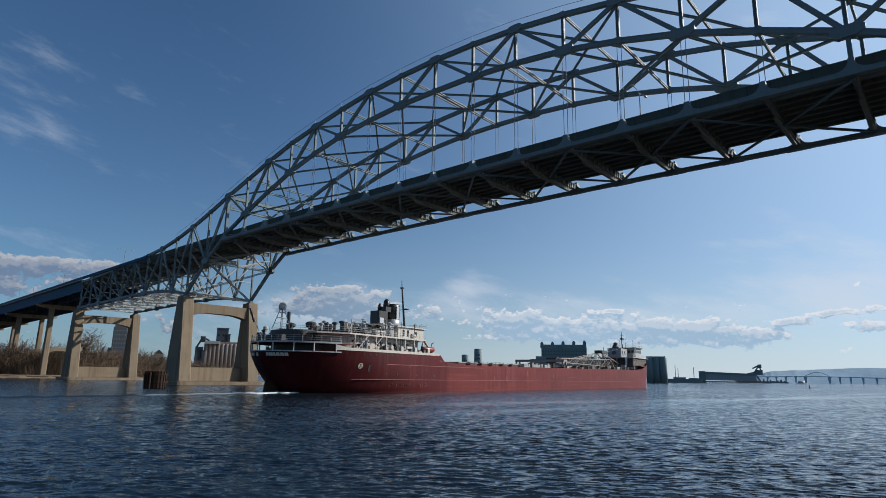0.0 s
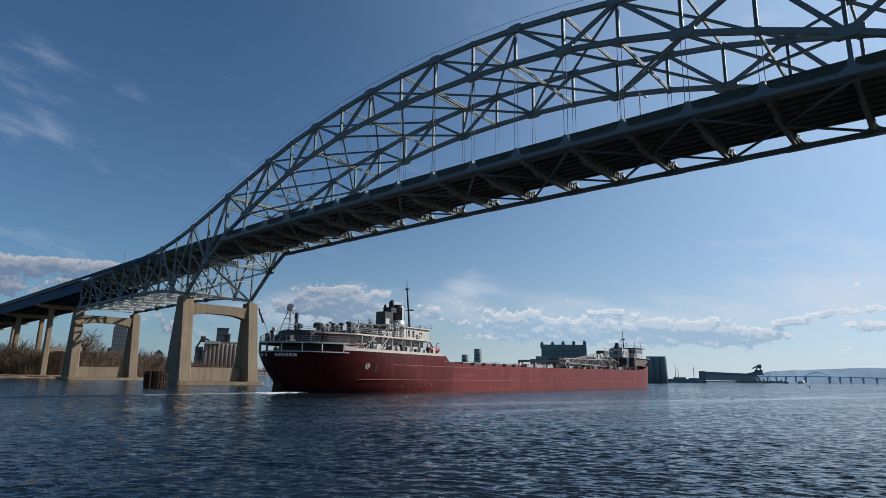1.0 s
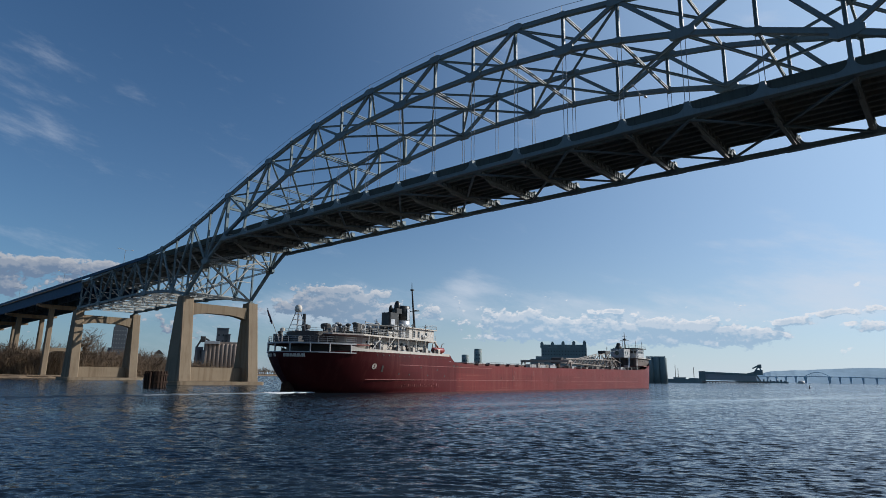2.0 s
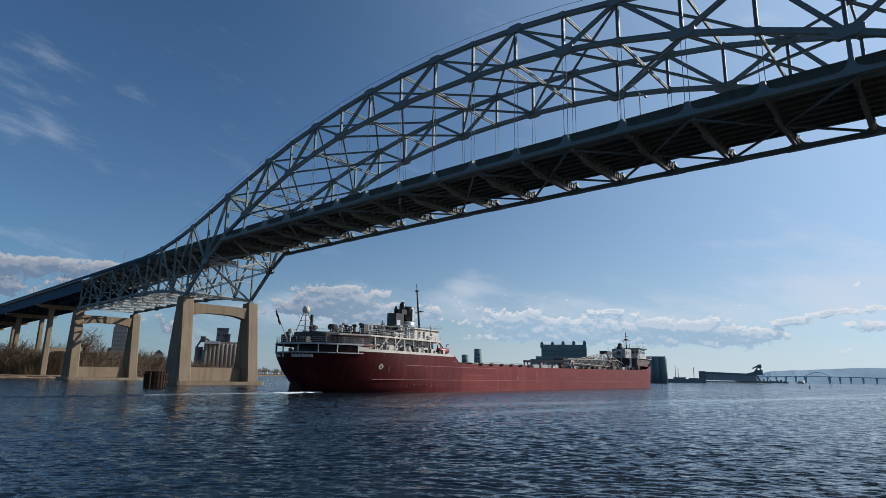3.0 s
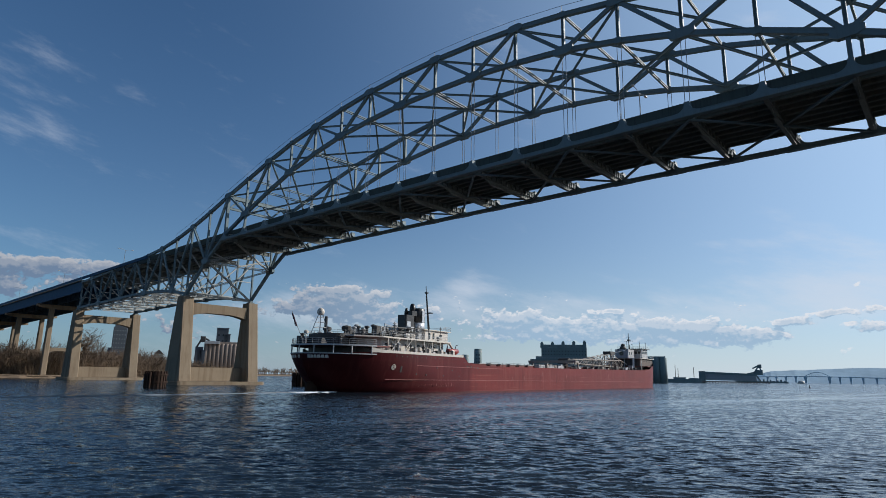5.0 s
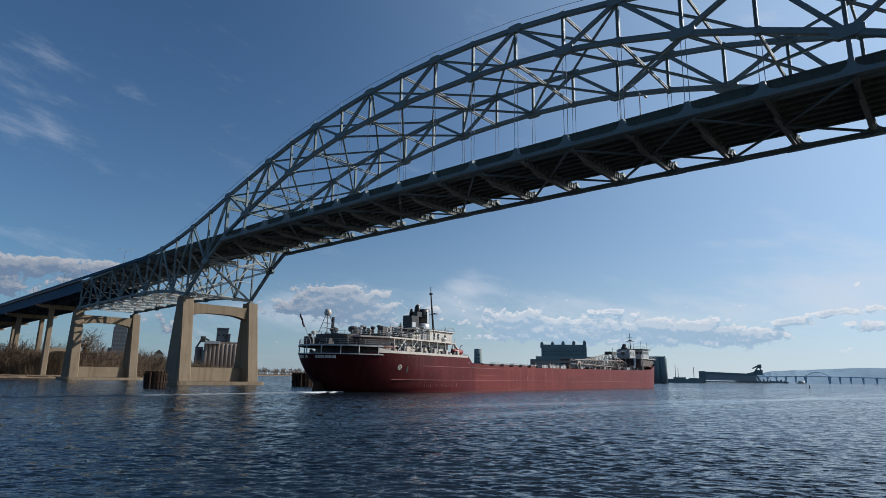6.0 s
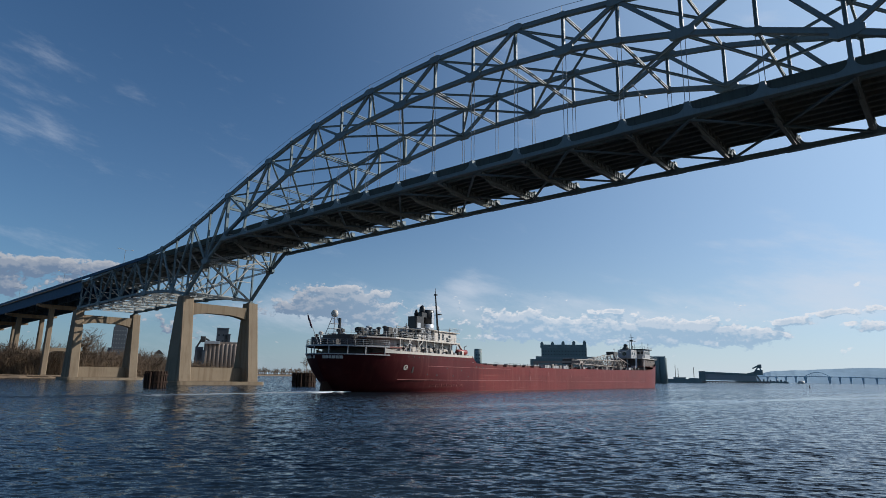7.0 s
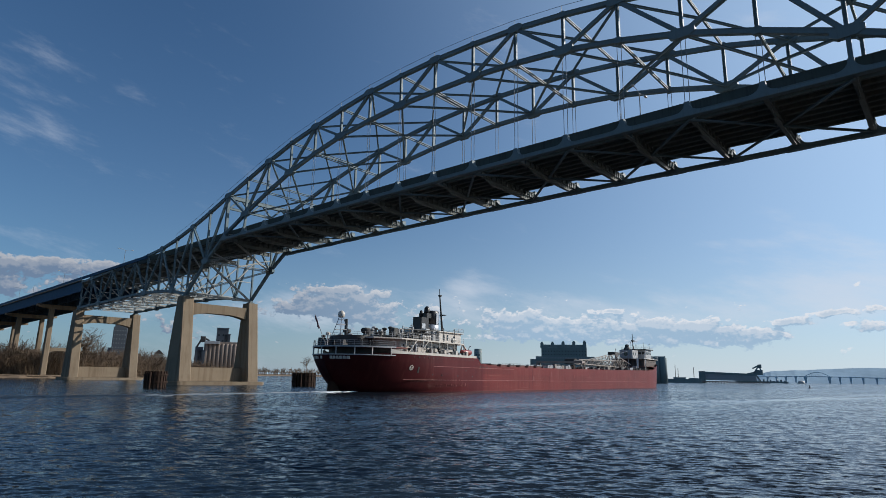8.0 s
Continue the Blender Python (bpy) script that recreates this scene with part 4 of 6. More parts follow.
def build_aft_house(ship):
    # first tier
    house = walls("lower_house", 12, 38, 7.9, 7.2, 10.6, WHITE, ship, 6.0, "white deckhouse with portholes")
    port_holes(house, [17.5 + 2.1 * i for i in range(10)], 7.9, 9.5)
    deck_plate("boat_deck", [(9.5, -6.6), (15, -9.4), (38.5, -9.4), (38.5, 9.4), (15, 9.4), (9.5, 6.6)], 10.85, 0.28, WHITE, ship)
    s = Shape()
    rail_line(s, [(38.3, -9.3, 10.85), (15, -9.3, 10.85), (9.6, -6.5, 10.85), (9.6, 6.5, 10.85), (15, 9.3, 10.85), (38.3, 9.3, 10.85)], 1.05)
    s.make("boat_deck_rail", GREYPAINT, ship)
    # stanchions of the side passage
    for i in range(8):
        for side in (-1, 1):
            Shape().bar((16.5 + 3.0 * i, side * 9.3, 7.6), (16.5 + 3.0 * i, side * 9.3, 10.6), 0.14).make("stanchion", WHITE, ship)
    # sloping stays and a stair on the quarter
    for side in (-1, 1):
        for i in range(2):
            Shape().bar((17 + 4.0 * i, side * 9.7, 7.9), (20.5 + 4.0 * i, side * 9.3, 10.8), 0.10, 0.16).make("brace", WHITE, ship)
        Shape().bar((38.2, side * 9.0, 10.8), (42.6, side * 9.4, 6.7), 0.5, 0.2).make("stairway", WHITE, ship)
    # second tier: engine casing, then the wheel-shaped white block ahead of the funnel
    casing = walls("engine_casing", 29.2, 34.0, 4.7, 10.8, 13.9, GREYPAINT, ship)
    for i in range(6):
        for side in (-1, 1):
            Shape().bar((29.9 + 0.7 * i, side * 4.74, 10.9), (29.9 + 0.7 * i, side * 4.74, 13.7), 0.10).make("rib", GREYPAINT, casing)
    for side in (-1, 1):
        Shape().block((31.4, side * 4.72 - 0.05, 10.95), (32.2, side * 4.72 + 0.05, 12.9), 0.02).make("door", DARK, casing)
    for x, w, z, h in ((20.4, 0.5, 8.9, 0.7), (21.4, 0.5, 8.9, 0.7), (24.6, 0.5, 8.9, 0.7), (25.6, 0.5, 8.9, 0.7), (28.3, 0.9, 7.9, 1.9), (33.5, 0.9, 7.9, 1.9), (36.3, 0.6, 8.8, 0.8)):
        for side in (-1, 1):
            Shape().block((x - w / 2, side * 7.9 - 0.06, z), (x + w / 2, side * 7.9 + 0.06, z + h), 0.02).make("door" if h > 1 else "window", DARK if h > 1 else GLASS, house)
    for x in (23.0, 24.7, 34.6):                               # life rafts in their canisters
        for side in (-1, 1):
            Shape().tube((x - 0.65, side * 8.9, 11.5), (x + 0.65, side * 8.9, 11.5), 0.36, 12).block((x - 0.5, side * 8.9 - 0.35, 10.85), (x + 0.5, side * 8.9 + 0.35, 11.2)).make("life_raft", WHITE, ship, "white life-raft canister on its cradle")
    rng = random.Random(12)
    for i in range(26):                                        # gear along the side passage
        x = rng.uniform(17.5, 40.5)
        h = rng.uniform(0.7, 1.9)
        y = -rng.uniform(8.4, 9.5)
        if i % 3 == 0:
            Shape().turned((x, y, 7.5), [(0.22, 0), (0.22, h), (0.4, h + 0.1), (0.4, h + 0.35), (0.1, h + 0.45)], 10).make("ventilator", (DARK, GREYPAINT)[i % 2], ship)
        elif i % 3 == 1:
            Shape().block((x - 0.45, y - 0.3, 7.5), (x + 0.45, y + 0.3, 7.5 + h), 0.06).make("deck_box", (DARK, RUST, GREYPAINT)[i % 4 % 3], ship)
        else:
            Shape().tube((x, y, 7.5), (x, y, 10.6), 0.06, 6).bar((x - 0.6, y, 8.9), (x + 0.6, y, 8.9), 0.1).make("pipe", DARK, ship)
    upper_house = walls("upper_house", 34.0, 44.0, 5.0, 10.8, 13.5, WHITE, ship, 0.0, "white upper house with windows")
    windows(upper_house, [36.2, 37.8], 5.0, 11.6, 0.7, 1.4)
    windows(upper_house, [40.6], 5.0, 11.9, 0.9, 0.9)
    deck_plate("upper_deck", [(33.6, -5.4), (44.4, -5.4), (44.4, 5.4), (33.6, 5.4)], 13.7, 0.2, WHITE, ship)
    s = Shape()
    rail_line(s, [(40, -5.3, 13.7), (44.3, -5.3, 13.7), (44.3, 5.3, 13.7), (40, 5.3, 13.7)], 1.0)
    s.make("upper_rail", GREYPAINT, ship)
    walls("skylight", 20, 27, 3.5, 10.8, 12.0, DARK, ship)
    # ducts, tanks, reels and ventilators on the boat deck
    rng = random.Random(5)
    for i in range(44):
        x, y = rng.uniform(17, 31.5), rng.uniform(-7.0, 4.0)
        h = rng.uniform(1.2, 2.7)
        k = rng.random()
        if k < 0.4:
            Shape().turned((x, y, 10.85), [(0.32, 0), (0.32, h), (0.55, h + 0.1), (0.55, h + 0.4), (0.2, h + 0.55)], 10).make("ventilator", rng.choice((DARK, GREYPAINT)), ship)
        elif k < 0.75:
            Shape().block((x - 0.7, y - 0.5, 10.85), (x + 0.7, y + 0.5, 10.85 + h), 0.1).make("deck_box", rng.choice((DARK, GREYPAINT, DARK)), ship)
        else:
            Shape().tube((x - 1.1, y, 11.5), (x + 1.1, y, 11.5), 0.5, 12).block((x - 0.8, y - 0.4, 10.85), (x + 0.8, y + 0.4, 11.4)).make("tank", DARK, ship)
    s = Shape()
    for y in (-7.6, -6.6):
        s.bar((18, y, 12.9), (31, y, 13.4), 0.16).bar((18, y, 12.2), (31, y, 12.5), 0.12)
        for x in (18, 21, 24, 27, 30):
            s.bar((x, y, 10.85), (x, y, 13.0), 0.1)
    for x in (18, 20, 22, 24, 26, 28, 30):
        s.bar((x, -7.6, 12.95), (x, -6.6, 13.0), 0.08)
    s.make("pipe_rack", DARK, ship)
    # fittings aft on the poop
    Shape().turned((9.0, 0.6, 8.85), [(0.33, 0), (0.33, 5.6), (0.27, 5.7)], 12).make("exhaust_pipe", BLACK, ship)
    Shape().turned((12.4, -1.8, 10.85), [(0.5, 0), (0.5, 0.9), (0.95, 1.1), (1.05, 1.7), (0.8, 2.0), (0.2, 2.1)], 12).make("cowl_ventilator", DARK, ship)
    Shape().turned((11.2, 2.4, 10.85), [(0.5, 0), (0.5, 1.0), (0.9, 1.2), (0.9, 1.7), (0.2, 1.95)], 12).make("cowl_ventilator", DARK, ship)
    walls("winch_house", 6.4, 12.5, 4.4, 8.85, 11.1, DARK, ship, 2.5)
    for x, y in ((5.2, -2.0), (5.4, 2.2)):
        Shape().tube((x, y - 0.9, 9.6), (x, y + 0.9, 9.6), 0.5, 12).block((x - 0.7, y - 1.1, 8.85), (x + 0.7, y + 1.1, 9.3)).make("mooring_winch", DARK, ship)
    for i in range(14):
        x, y = rng.uniform(5.0, 12.0), rng.uniform(-6.0, 6.0)
        if abs(y) > half_beam(x, 1.0) - 1.0:
            y *= 0.5
        h = rng.uniform(0.8, 2.2)
        if i % 3:
            Shape().turned((x, y, 8.85), [(0.28, 0), (0.28, h), (0.45, h + 0.1), (0.45, h + 0.35), (0.1, h + 0.5)], 10).make("ventilator", (DARK, GREYPAINT)[i % 2], ship)
        else:
            Shape().block((x - 0.6, y - 0.6, 8.85), (x + 0.6, y + 0.6, 8.85 + h), 0.1).make("deck_box", DARK, ship)
    for x, y in ((19.0, -8.8), (25.5, -8.9), (30.5, -8.9), (35.0, -8.9)):
        Shape().tube((x, y, 10.85), (x, y, 14.0), 0.07, 6).bar((x - 0.5, y, 13.6), (x + 0.5, y, 13.6), 0.1).make("lamp_post", DARK, ship)
    Shape().turned((3.8, 0.4, 8.85), [(0.10, 0), (0.10, 2.0), (0.45, 2.05), (0.45, 2.5), (0.1, 2.7)], 10).make("searchlight", WHITE, ship)
    s = Shape()
    for a in range(16):
        t0, t1 = 2 * math.pi * a / 16, 2 * math.pi * (a + 1) / 16
        s.bar((15.3 + 0.55 * math.cos(t0), -8.8, 12.2 + 0.55 * math.sin(t0)), (15.3 + 0.55 * math.cos(t1), -8.8, 12.2 + 0.55 * math.sin(t1)), 0.16)
    s.bar((15.3, -8.8, 10.85), (15.3, -8.8, 11.6), 0.12).make("hose_reel", GREYPAINT, ship)
    Shape().bar((16.2, -8.6, 10.85), (16.2, -8.6, 13.4), 0.16).bar((16.2, -8.6, 13.2), (20.0, -8.6, 12.9), 0.14).make("davit", GREYPAINT, ship)
    # funnel: stepped black aft part, dark casing with a pale band, silver round stack
    funnel = Shape().block((36.9, -1.0, 13.4), (38.9, 1.0, 18.6), 0.3).make("funnel", BLACK, ship, "black funnel with a silver band")
    Shape().block((32.0, -1.3, 13.4), (35.4, 1.3, 17.0), 0.3).make("funnel_base", BLACK, funnel)
    Shape().block((34.2, -1.2, 17.0), (36.6, 1.2, 18.1), 0.3).make("funnel_step", BLACK, funnel)
    for y in (-1.32, 1.32):
        Shape().block((32.5, y - 0.04, 14.3), (33.8, y + 0.04, 15.5), 0.02).make("funnel_panel", SILVER, funnel)
    Shape().turned((37.9, 0, 13.9), [(1.9, -0.5), (1.9, 1.6), (1.85, 1.62)], 24).make("funnel_band", SILVER, ship, "silver band round the funnel", True).parent = funnel
    Shape().turned((37.9, 0, 15.52), [(1.85, 0), (1.85, 3.2), (1.7, 3.4), (0.3, 3.45)], 24).make("funnel_top", BLACK, funnel, "", True)
    for y in (-1.86, 1.86):
        Shape().block((37.4, y - 0.08, 15.6), (38.3, y + 0.08, 18.3), 0.03).make("funnel_panel", SILVER, funnel)
    Shape().turned((36.1, 0, 17.5), [(0.7, 0), (0.75, 1.2), (0.65, 1.9), (0.4, 2.35), (0.1, 2.5)], 14).make("exhaust_cowl", BLACK, funnel, "", True)
    Shape().turned((34.2, 0.3, 17.0), [(0.35, 0), (0.4, 1.4), (0.2, 1.8)], 10).make("exhaust_cowl", BLACK, funnel, "", True)
    # mast
    s = Shape().tube((42.8, 0, 13.6), (41.4, 0, 23.2), 0.30, 10, 0.16).tube((41.4, 0, 23.2), (41.25, 0, 24.9), 0.1, 8, 0.07)
    s.bar((42.2, -1.3, 18.2), (42.2, 1.3, 18.2), 0.12).block((41.2, -0.35, 23.0), (41.8, 0.35, 23.35))
    s.block((42.5, -0.6, 18.3), (43.6, 0.6, 18.5))
    s.make("mast", BLACK, ship, "tall dark steel mast")
    # boats on their davits
    for side in (-1, 1):
        v, n = [], 10
        s = Shape()
        prof = [(0.0, 0.15), (0.12, 0.7), (0.35, 0.98), (0.65, 0.98), (0.88, 0.7), (1.0, 0.15)]
        rings = []
        for t, w in prof:
            x = 37.2 + 4.6 * t
            ring = [(x, side * 9.2 + 0.9 * w * math.cos(a), 8.9 + (0.85 * w if math.sin(a) < 0 else 0.55) * math.sin(a)) for a in [2 * math.pi * i / n for i in range(n)]]
            rings.append(ring)
        verts = [p for r in rings for p in r]
        faces = [(k * n + i, k * n + (i + 1) % n, (k + 1) * n + (i + 1) % n, (k + 1) * n + i) for k in range(len(rings) - 1) for i in range(n)]
        faces += [tuple(range(n))[::-1], tuple(range((len(rings) - 1) * n, len(rings) * n))]
        s.put(verts, faces).make("lifeboat", ORANGE, ship, "orange-red lifeboat", True)
        for x in (37.6, 41.0):
            Shape().bar((x, side * 8.4, 7.5), (x + 0.3, side * 9.0, 10.3), 0.16).bar((x + 0.3, side * 9.0, 10.3), (x + 0.3, side * 9.6, 10.4), 0.14).make("boat_davit", GREYPAINT, ship)
    for i in range(9):
        x = 26 + 1.5 * i
        Shape().block((x, -10.3, 7.6), (x + 0.9, -9.6, 8.4 + 0.3 * (i % 3)), 0.08).make("deck_box", (GREYPAINT, DARK, WHITE)[i % 3], ship)


def build_hatches(ship):
    for i in range(21):
        x = 56 + 5.4 * i
        z = sheer(x) - 0.1
        Shape().block((x, -6.2, z), (x + 3.4, 6.2, z + 0.75), 0.1).make("hatch_coaming", DECKRED, ship)
        Shape().block((x - 0.1, -6.4, z + 0.75), (x + 3.5, 6.4, z + 0.95), 0.1).make("hatch_cover", GREYPAINT, ship)
    for side in (-1, 1):
        s = Shape()
        for x in range(52, 176, 8):
            rail_line(s, [(x, side * 10.8, sheer(x) - 0.1), (x + 8, side * 10.8, sheer(x + 8) - 0.1)], 1.0, 2, 2.0)
        s.make("deck_rail", DARK, ship)
    # a travelling hatch crane parked amidships
    for y in (-8.2, 8.2):
        Shape().bar((112, y, 6.1), (113, y, 8.6), 0.4).bar((116, y, 6.1), (115, y, 8.6), 0.4).make("crane_leg", BOOM, ship)
    Shape().block((112.6, -8.6, 8.4), (115.4, 8.6, 9.1), 0.1).make("crane_girder", BOOM, ship)
    for x, w in ((84, 10), (97, 6)):
        Shape().block((x, -9.4, 6.0), (x + w, -8.0, 7.0), 0.1).make("deck_house", GREYPAINT, ship)


def build_boom(ship):
    """The self-unloading conveyor boom, a lattice girder laid aft along the deck."""
    n, x0, x1 = 16, 178.0, 126.0
    def at(t, side, top):
        x = x0 + (x1 - x0) * t
        low = 8.1 + 0.5 * t
        tall = 2.9 - 1.5 * t
        return Vector((x, side * 1.9, low + (tall if top else 0.0)))
    for side in (-1, 1):
        for top in (0, 1):
            Shape().bar(at(0, side, top), at(1, side, top), 0.28).make("boom_chord", BOOM, ship)
        for i in range(n):
            a, b = i / n, (i + 1) / n
            Shape().bar(at(a, side, i % 2), at(b, side, (i + 1) % 2), 0.17).make("boom_lacing", BOOM, ship)
            Shape().bar(at(a, side, 0), at(a, side, 1), 0.15).make("boom_post", BOOM, ship)
    for i in range(n + 1):
        Shape().bar(at(i / n, -1, 1), at(i / n, 1, 1), 0.16).bar(at(i / n, -1, 0), at(i / n, 1, 0), 0.16).make("boom_tie", BOOM, ship)
        if i < n:
            Shape().bar(at(i / n, 1 if i % 2 else -1, 1), at((i + 1) / n, -1 if i % 2 else 1, 1), 0.13).make("boom_tie", BOOM, ship)
    Shape().block((127, -1.2, 8.5), (178, 1.2, 8.75)).make("conveyor", RUST, ship)
    Shape().tube((123.5, -1.9, 9.3), (123.5, 1.9, 9.3), 1.0, 16).block((121.8, -1.9, 8.3), (127.5, 1.9, 9.9), 0.3).make("boom_head", DARK, ship)
    # raised lattice of stays between the boom and its gallows
    peak = Vector((167.0, 0, 13.4))
    for side in (-1, 1):
        o = Vector((0, side * 1.2, 0))
        foot = Vector((140.0, 0, 10.2))
        back = Vector((183.0, 0, 9.6))
        Shape().bar(peak + o, foot + o, 0.22).bar(peak + o, back + o * 2, 0.22).make("boom_stay", BOOM, ship)
        for i in range(1, 7):
            p = foot.lerp(peak, i / 7)
            q = at(1 - (p.x - x1) / (x0 - x1), side, 1)
            r = at(1 - (foot.lerp(peak, (i - 0.8) / 7).x - x1) / (x0 - x1), side, 1)
            Shape().bar(p + o, q, 0.14).bar(p + o, r, 0.12).make("stay_post", BOOM, ship)
        for i in range(1, 5):
            p = back.lerp(peak, i / 5)
            Shape().bar(p + o, Vector((p.x, side * 2.2, 8.4)), 0.14).make("stay_post", BOOM, ship)
        Shape().bar(Vector((171, side * 3.2, 7.1)), peak + o, 0.36).bar(Vector((163, side * 3.0, 7.0)), peak + o, 0.3).make("boom_gallows", BOOM, ship)
        Shape().bar(peak + o, (187, side * 2, 16.0), 0.08).make("boom_wire", CABLE, ship)
    Shape().block((166, -1.6, 13.2), (172, 1.6, 14.4), 0.3).make("sheave_block", DARK, ship)
    # low gear on the deck beneath: winches, reels, spare hatch clamps
    rng = random.Random(77)
    for i in range(34):
        x = rng.uniform(88, 176)
        y, h = rng.uniform(-9.6, -6.8), rng.uniform(0.6, 1.5)
        z = sheer(x) - 0.12
        if i % 3 == 0:
            Shape().tube((x, y - 0.6, z + 0.6), (x, y + 0.6, z + 0.6), 0.5, 12).block((x - 0.7, y - 0.7, z), (x + 0.7, y + 0.7, z + 0.3)).make("deck_winch", DARK, ship)
        else:
            Shape().block((x - rng.uniform(0.5, 1.8), y - 0.5, z), (x + 0.6, y + 0.5, z + h), 0.12).make("deck_box", (DARK, GREYPAINT, RUST, BOOM)[i % 4], ship)


def build_pilothouse(ship):
    ring = []
    for x in (186.0, 190, 195, 200, 205, 209, 212):
        ring.append((x, -(half_beam(x, 1.0) - 0.4)))
    deck_plate("forecastle_deck", ring + [(x, -y) for x, y in ring[::-1]], 8.9, 0.3, DECKRED, ship)
    texas = walls("texas_house", 187, 206, 7.0, 7.2, 12.2, RUSTY, ship, 0, "brown and grey two-storey forward house")
    port_holes(texas, [189.5 + 2.4 * i for i in range(7)], 7.0, 11.1, 0.25)
    for i in range(6):
        Shape().block((186.94, -6.0 + 2.2 * i, 9.2), (187.04, -5.0 + 2.2 * i, 11.4)).make("door", DARK, texas)
    deck_plate("texas_deck", [(185.4, -7.6), (207, -7.6), (209, -4.5), (209, 4.5), (207, 7.6), (185.4, 7.6)], 12.4, 0.25, WHITE, ship)
    cabin = walls("cabin", 184.5, 193, 2.9, 12.4, 16.1, GREYPAINT, ship, 0, "grey-white cabin block")
    Shape().tube((184.3, 0.0, 14.3), (184.6, 0.0, 14.3), 0.85, 16).make("porthole", GLASS, cabin)
    windows(cabin, [186.5, 189.5], 2.9, 13.8, 1.2, 1.2)
    Shape().turned((188, 0.4, 16.1), [(1.5, 0), (1.5, 0.7), (0.9, 1.5), (0.9, 2.2), (0.4, 2.6)], 12).make("radar_base", DARK, cabin)
    house = walls("wheelhouse", 197, 206, 5.0, 12.4, 16.6, GREYPAINT, ship, 0, "grey-white wheelhouse with a band of windows")
    windows(house, [198.2 + 1.6 * i for i in range(5)], 5.0, 14.6, 1.2, 1.1)
    for i in range(6):
        Shape().block((196.95, -4.6 + 1.6 * i, 14.6), (197.05, -3.4 + 1.6 * i, 15.7)).make("window", GLASS, house)
    deck_plate("wheelhouse_roof", [(195.8, -5.7), (207, -5.7), (207, 5.7), (195.8, 5.7)], 16.9, 0.3, DARK, ship)
    rail_line(Shape(), [(185.5, 7.5, 12.4), (185.5, -7.5, 12.4), (207, -7.5, 12.4)], 1.1).make("texas_rail", GREYPAINT, ship)
    rail_line(Shape(), [(196, 5.6, 16.9), (196, -5.6, 16.9), (206.8, -5.6, 16.9)], 1.0).make("roof_rail", GREYPAINT, ship)
    s = Shape().tube((195.6, 0, 12.2), (195.0, 0, 23.8), 0.28, 10, 0.12)
    s.bar((195.3, -2.0, 20.2), (195.3, 2.0, 20.2), 0.16).bar((195.2, -1.1, 22.0), (195.2, 1.1, 22.0), 0.12).block((194.5, -0.6, 20.4), (196.1, 0.6, 20.9))
    s.make("forward_mast", BLACK, ship)
    for x, y, z, h in ((198.5, 2.0, 16.9, 3.6), (201.0, -3.0, 16.9, 3.4), (203.0, 1.0, 16.9, 2.6), (205.0, -4.5, 16.9, 3.0), (190.0, -2.0, 16.1, 2.0), (186.0, 5.0, 12.4, 4.5)):
        Shape().tube((x, y, z), (x, y, z + h), 0.10, 8, 0.06).bar((x - 0.7, y, z + h * 0.85), (x + 0.7, y, z + h * 0.85), 0.12).make("antenna", DARK, ship)
    for i in range(5):
        y = -9.0 + 3.6 * i
        Shape().block((181.5, y, 7.0), (183.5, y + 1.8, 8.6 + 0.5 * (i % 2)), 0.1).make("deck_box", (DARK, GREYPAINT)[i % 2], ship)
        Shape().bar((184.5, y + 0.6, 7.0), (184.2, y + 0.6, 12.2), 0.25).make("stanchion", GREYPAINT, ship)
    for side in (-1, 1):
        Shape().bar((185.2, side * 5.0, 12.3), (179.5, side * 6.5, 7.2), 0.6, 0.25).make("stairway", GREYPAINT, ship)
        Shape().bar((196, side * 5.4, 16.6), (190, side * 6.4, 12.4), 0.5, 0.2).make("stairway", WHITE, ship)
    Shape().tube((212.2, 0, 10.4), (212.9, 0, 14.6), 0.12, 8, 0.07).make("jackstaff", GREYPAINT, ship)


ship = build_ship()

# round draught mark and ladder on the starboard quarter
def hull_badge(x, z, r):
    """A round plate bent to the ship's side."""
    def on(a, rr, proud):
        px, pz = x + rr * math.cos(a), z + rr * math.sin(a)
        return (px, -(half_beam(px, (pz / sheer(px)) ** 0.8) + proud), pz)
    n = 20
    ring = [on(2 * math.pi * i / n, r, 0.06) for i in range(n)]
    back = [on(2 * math.pi * i / n, r, -0.04) for i in range(n)]
    mid = on(0, 0, 0.06)
    Shape().put([mid] + ring + back, [(0, 1 + i, 1 + (i + 1) % n) for i in range(n)] + [(1 + (i + 1) % n, 1 + i, 1 + n + i, 1 + n + (i + 1) % n) for i in range(n)]).make("hull_badge", WHITE, ship, "round white mark on the hull")
    Shape().put([on(radians(a), r * q, 0.075) for a, q in ((45, 0.75), (225, 0.75), (250, 0.75), (70, 0.75))], [(0, 1, 2, 3)]).put([on(radians(a), r * q, 0.075) for a, q in ((135, 0.75), (315, 0.75), (290, 0.75), (110, 0.75))], [(0, 1, 2, 3)]).make("badge_cross", HULL, ship)


hull_badge(17.3, 4.9, 0.52)


def hull_spot(x, z, proud):
    return (x, -(half_beam(x, (z / sheer(x)) ** 0.8) + proud), z)


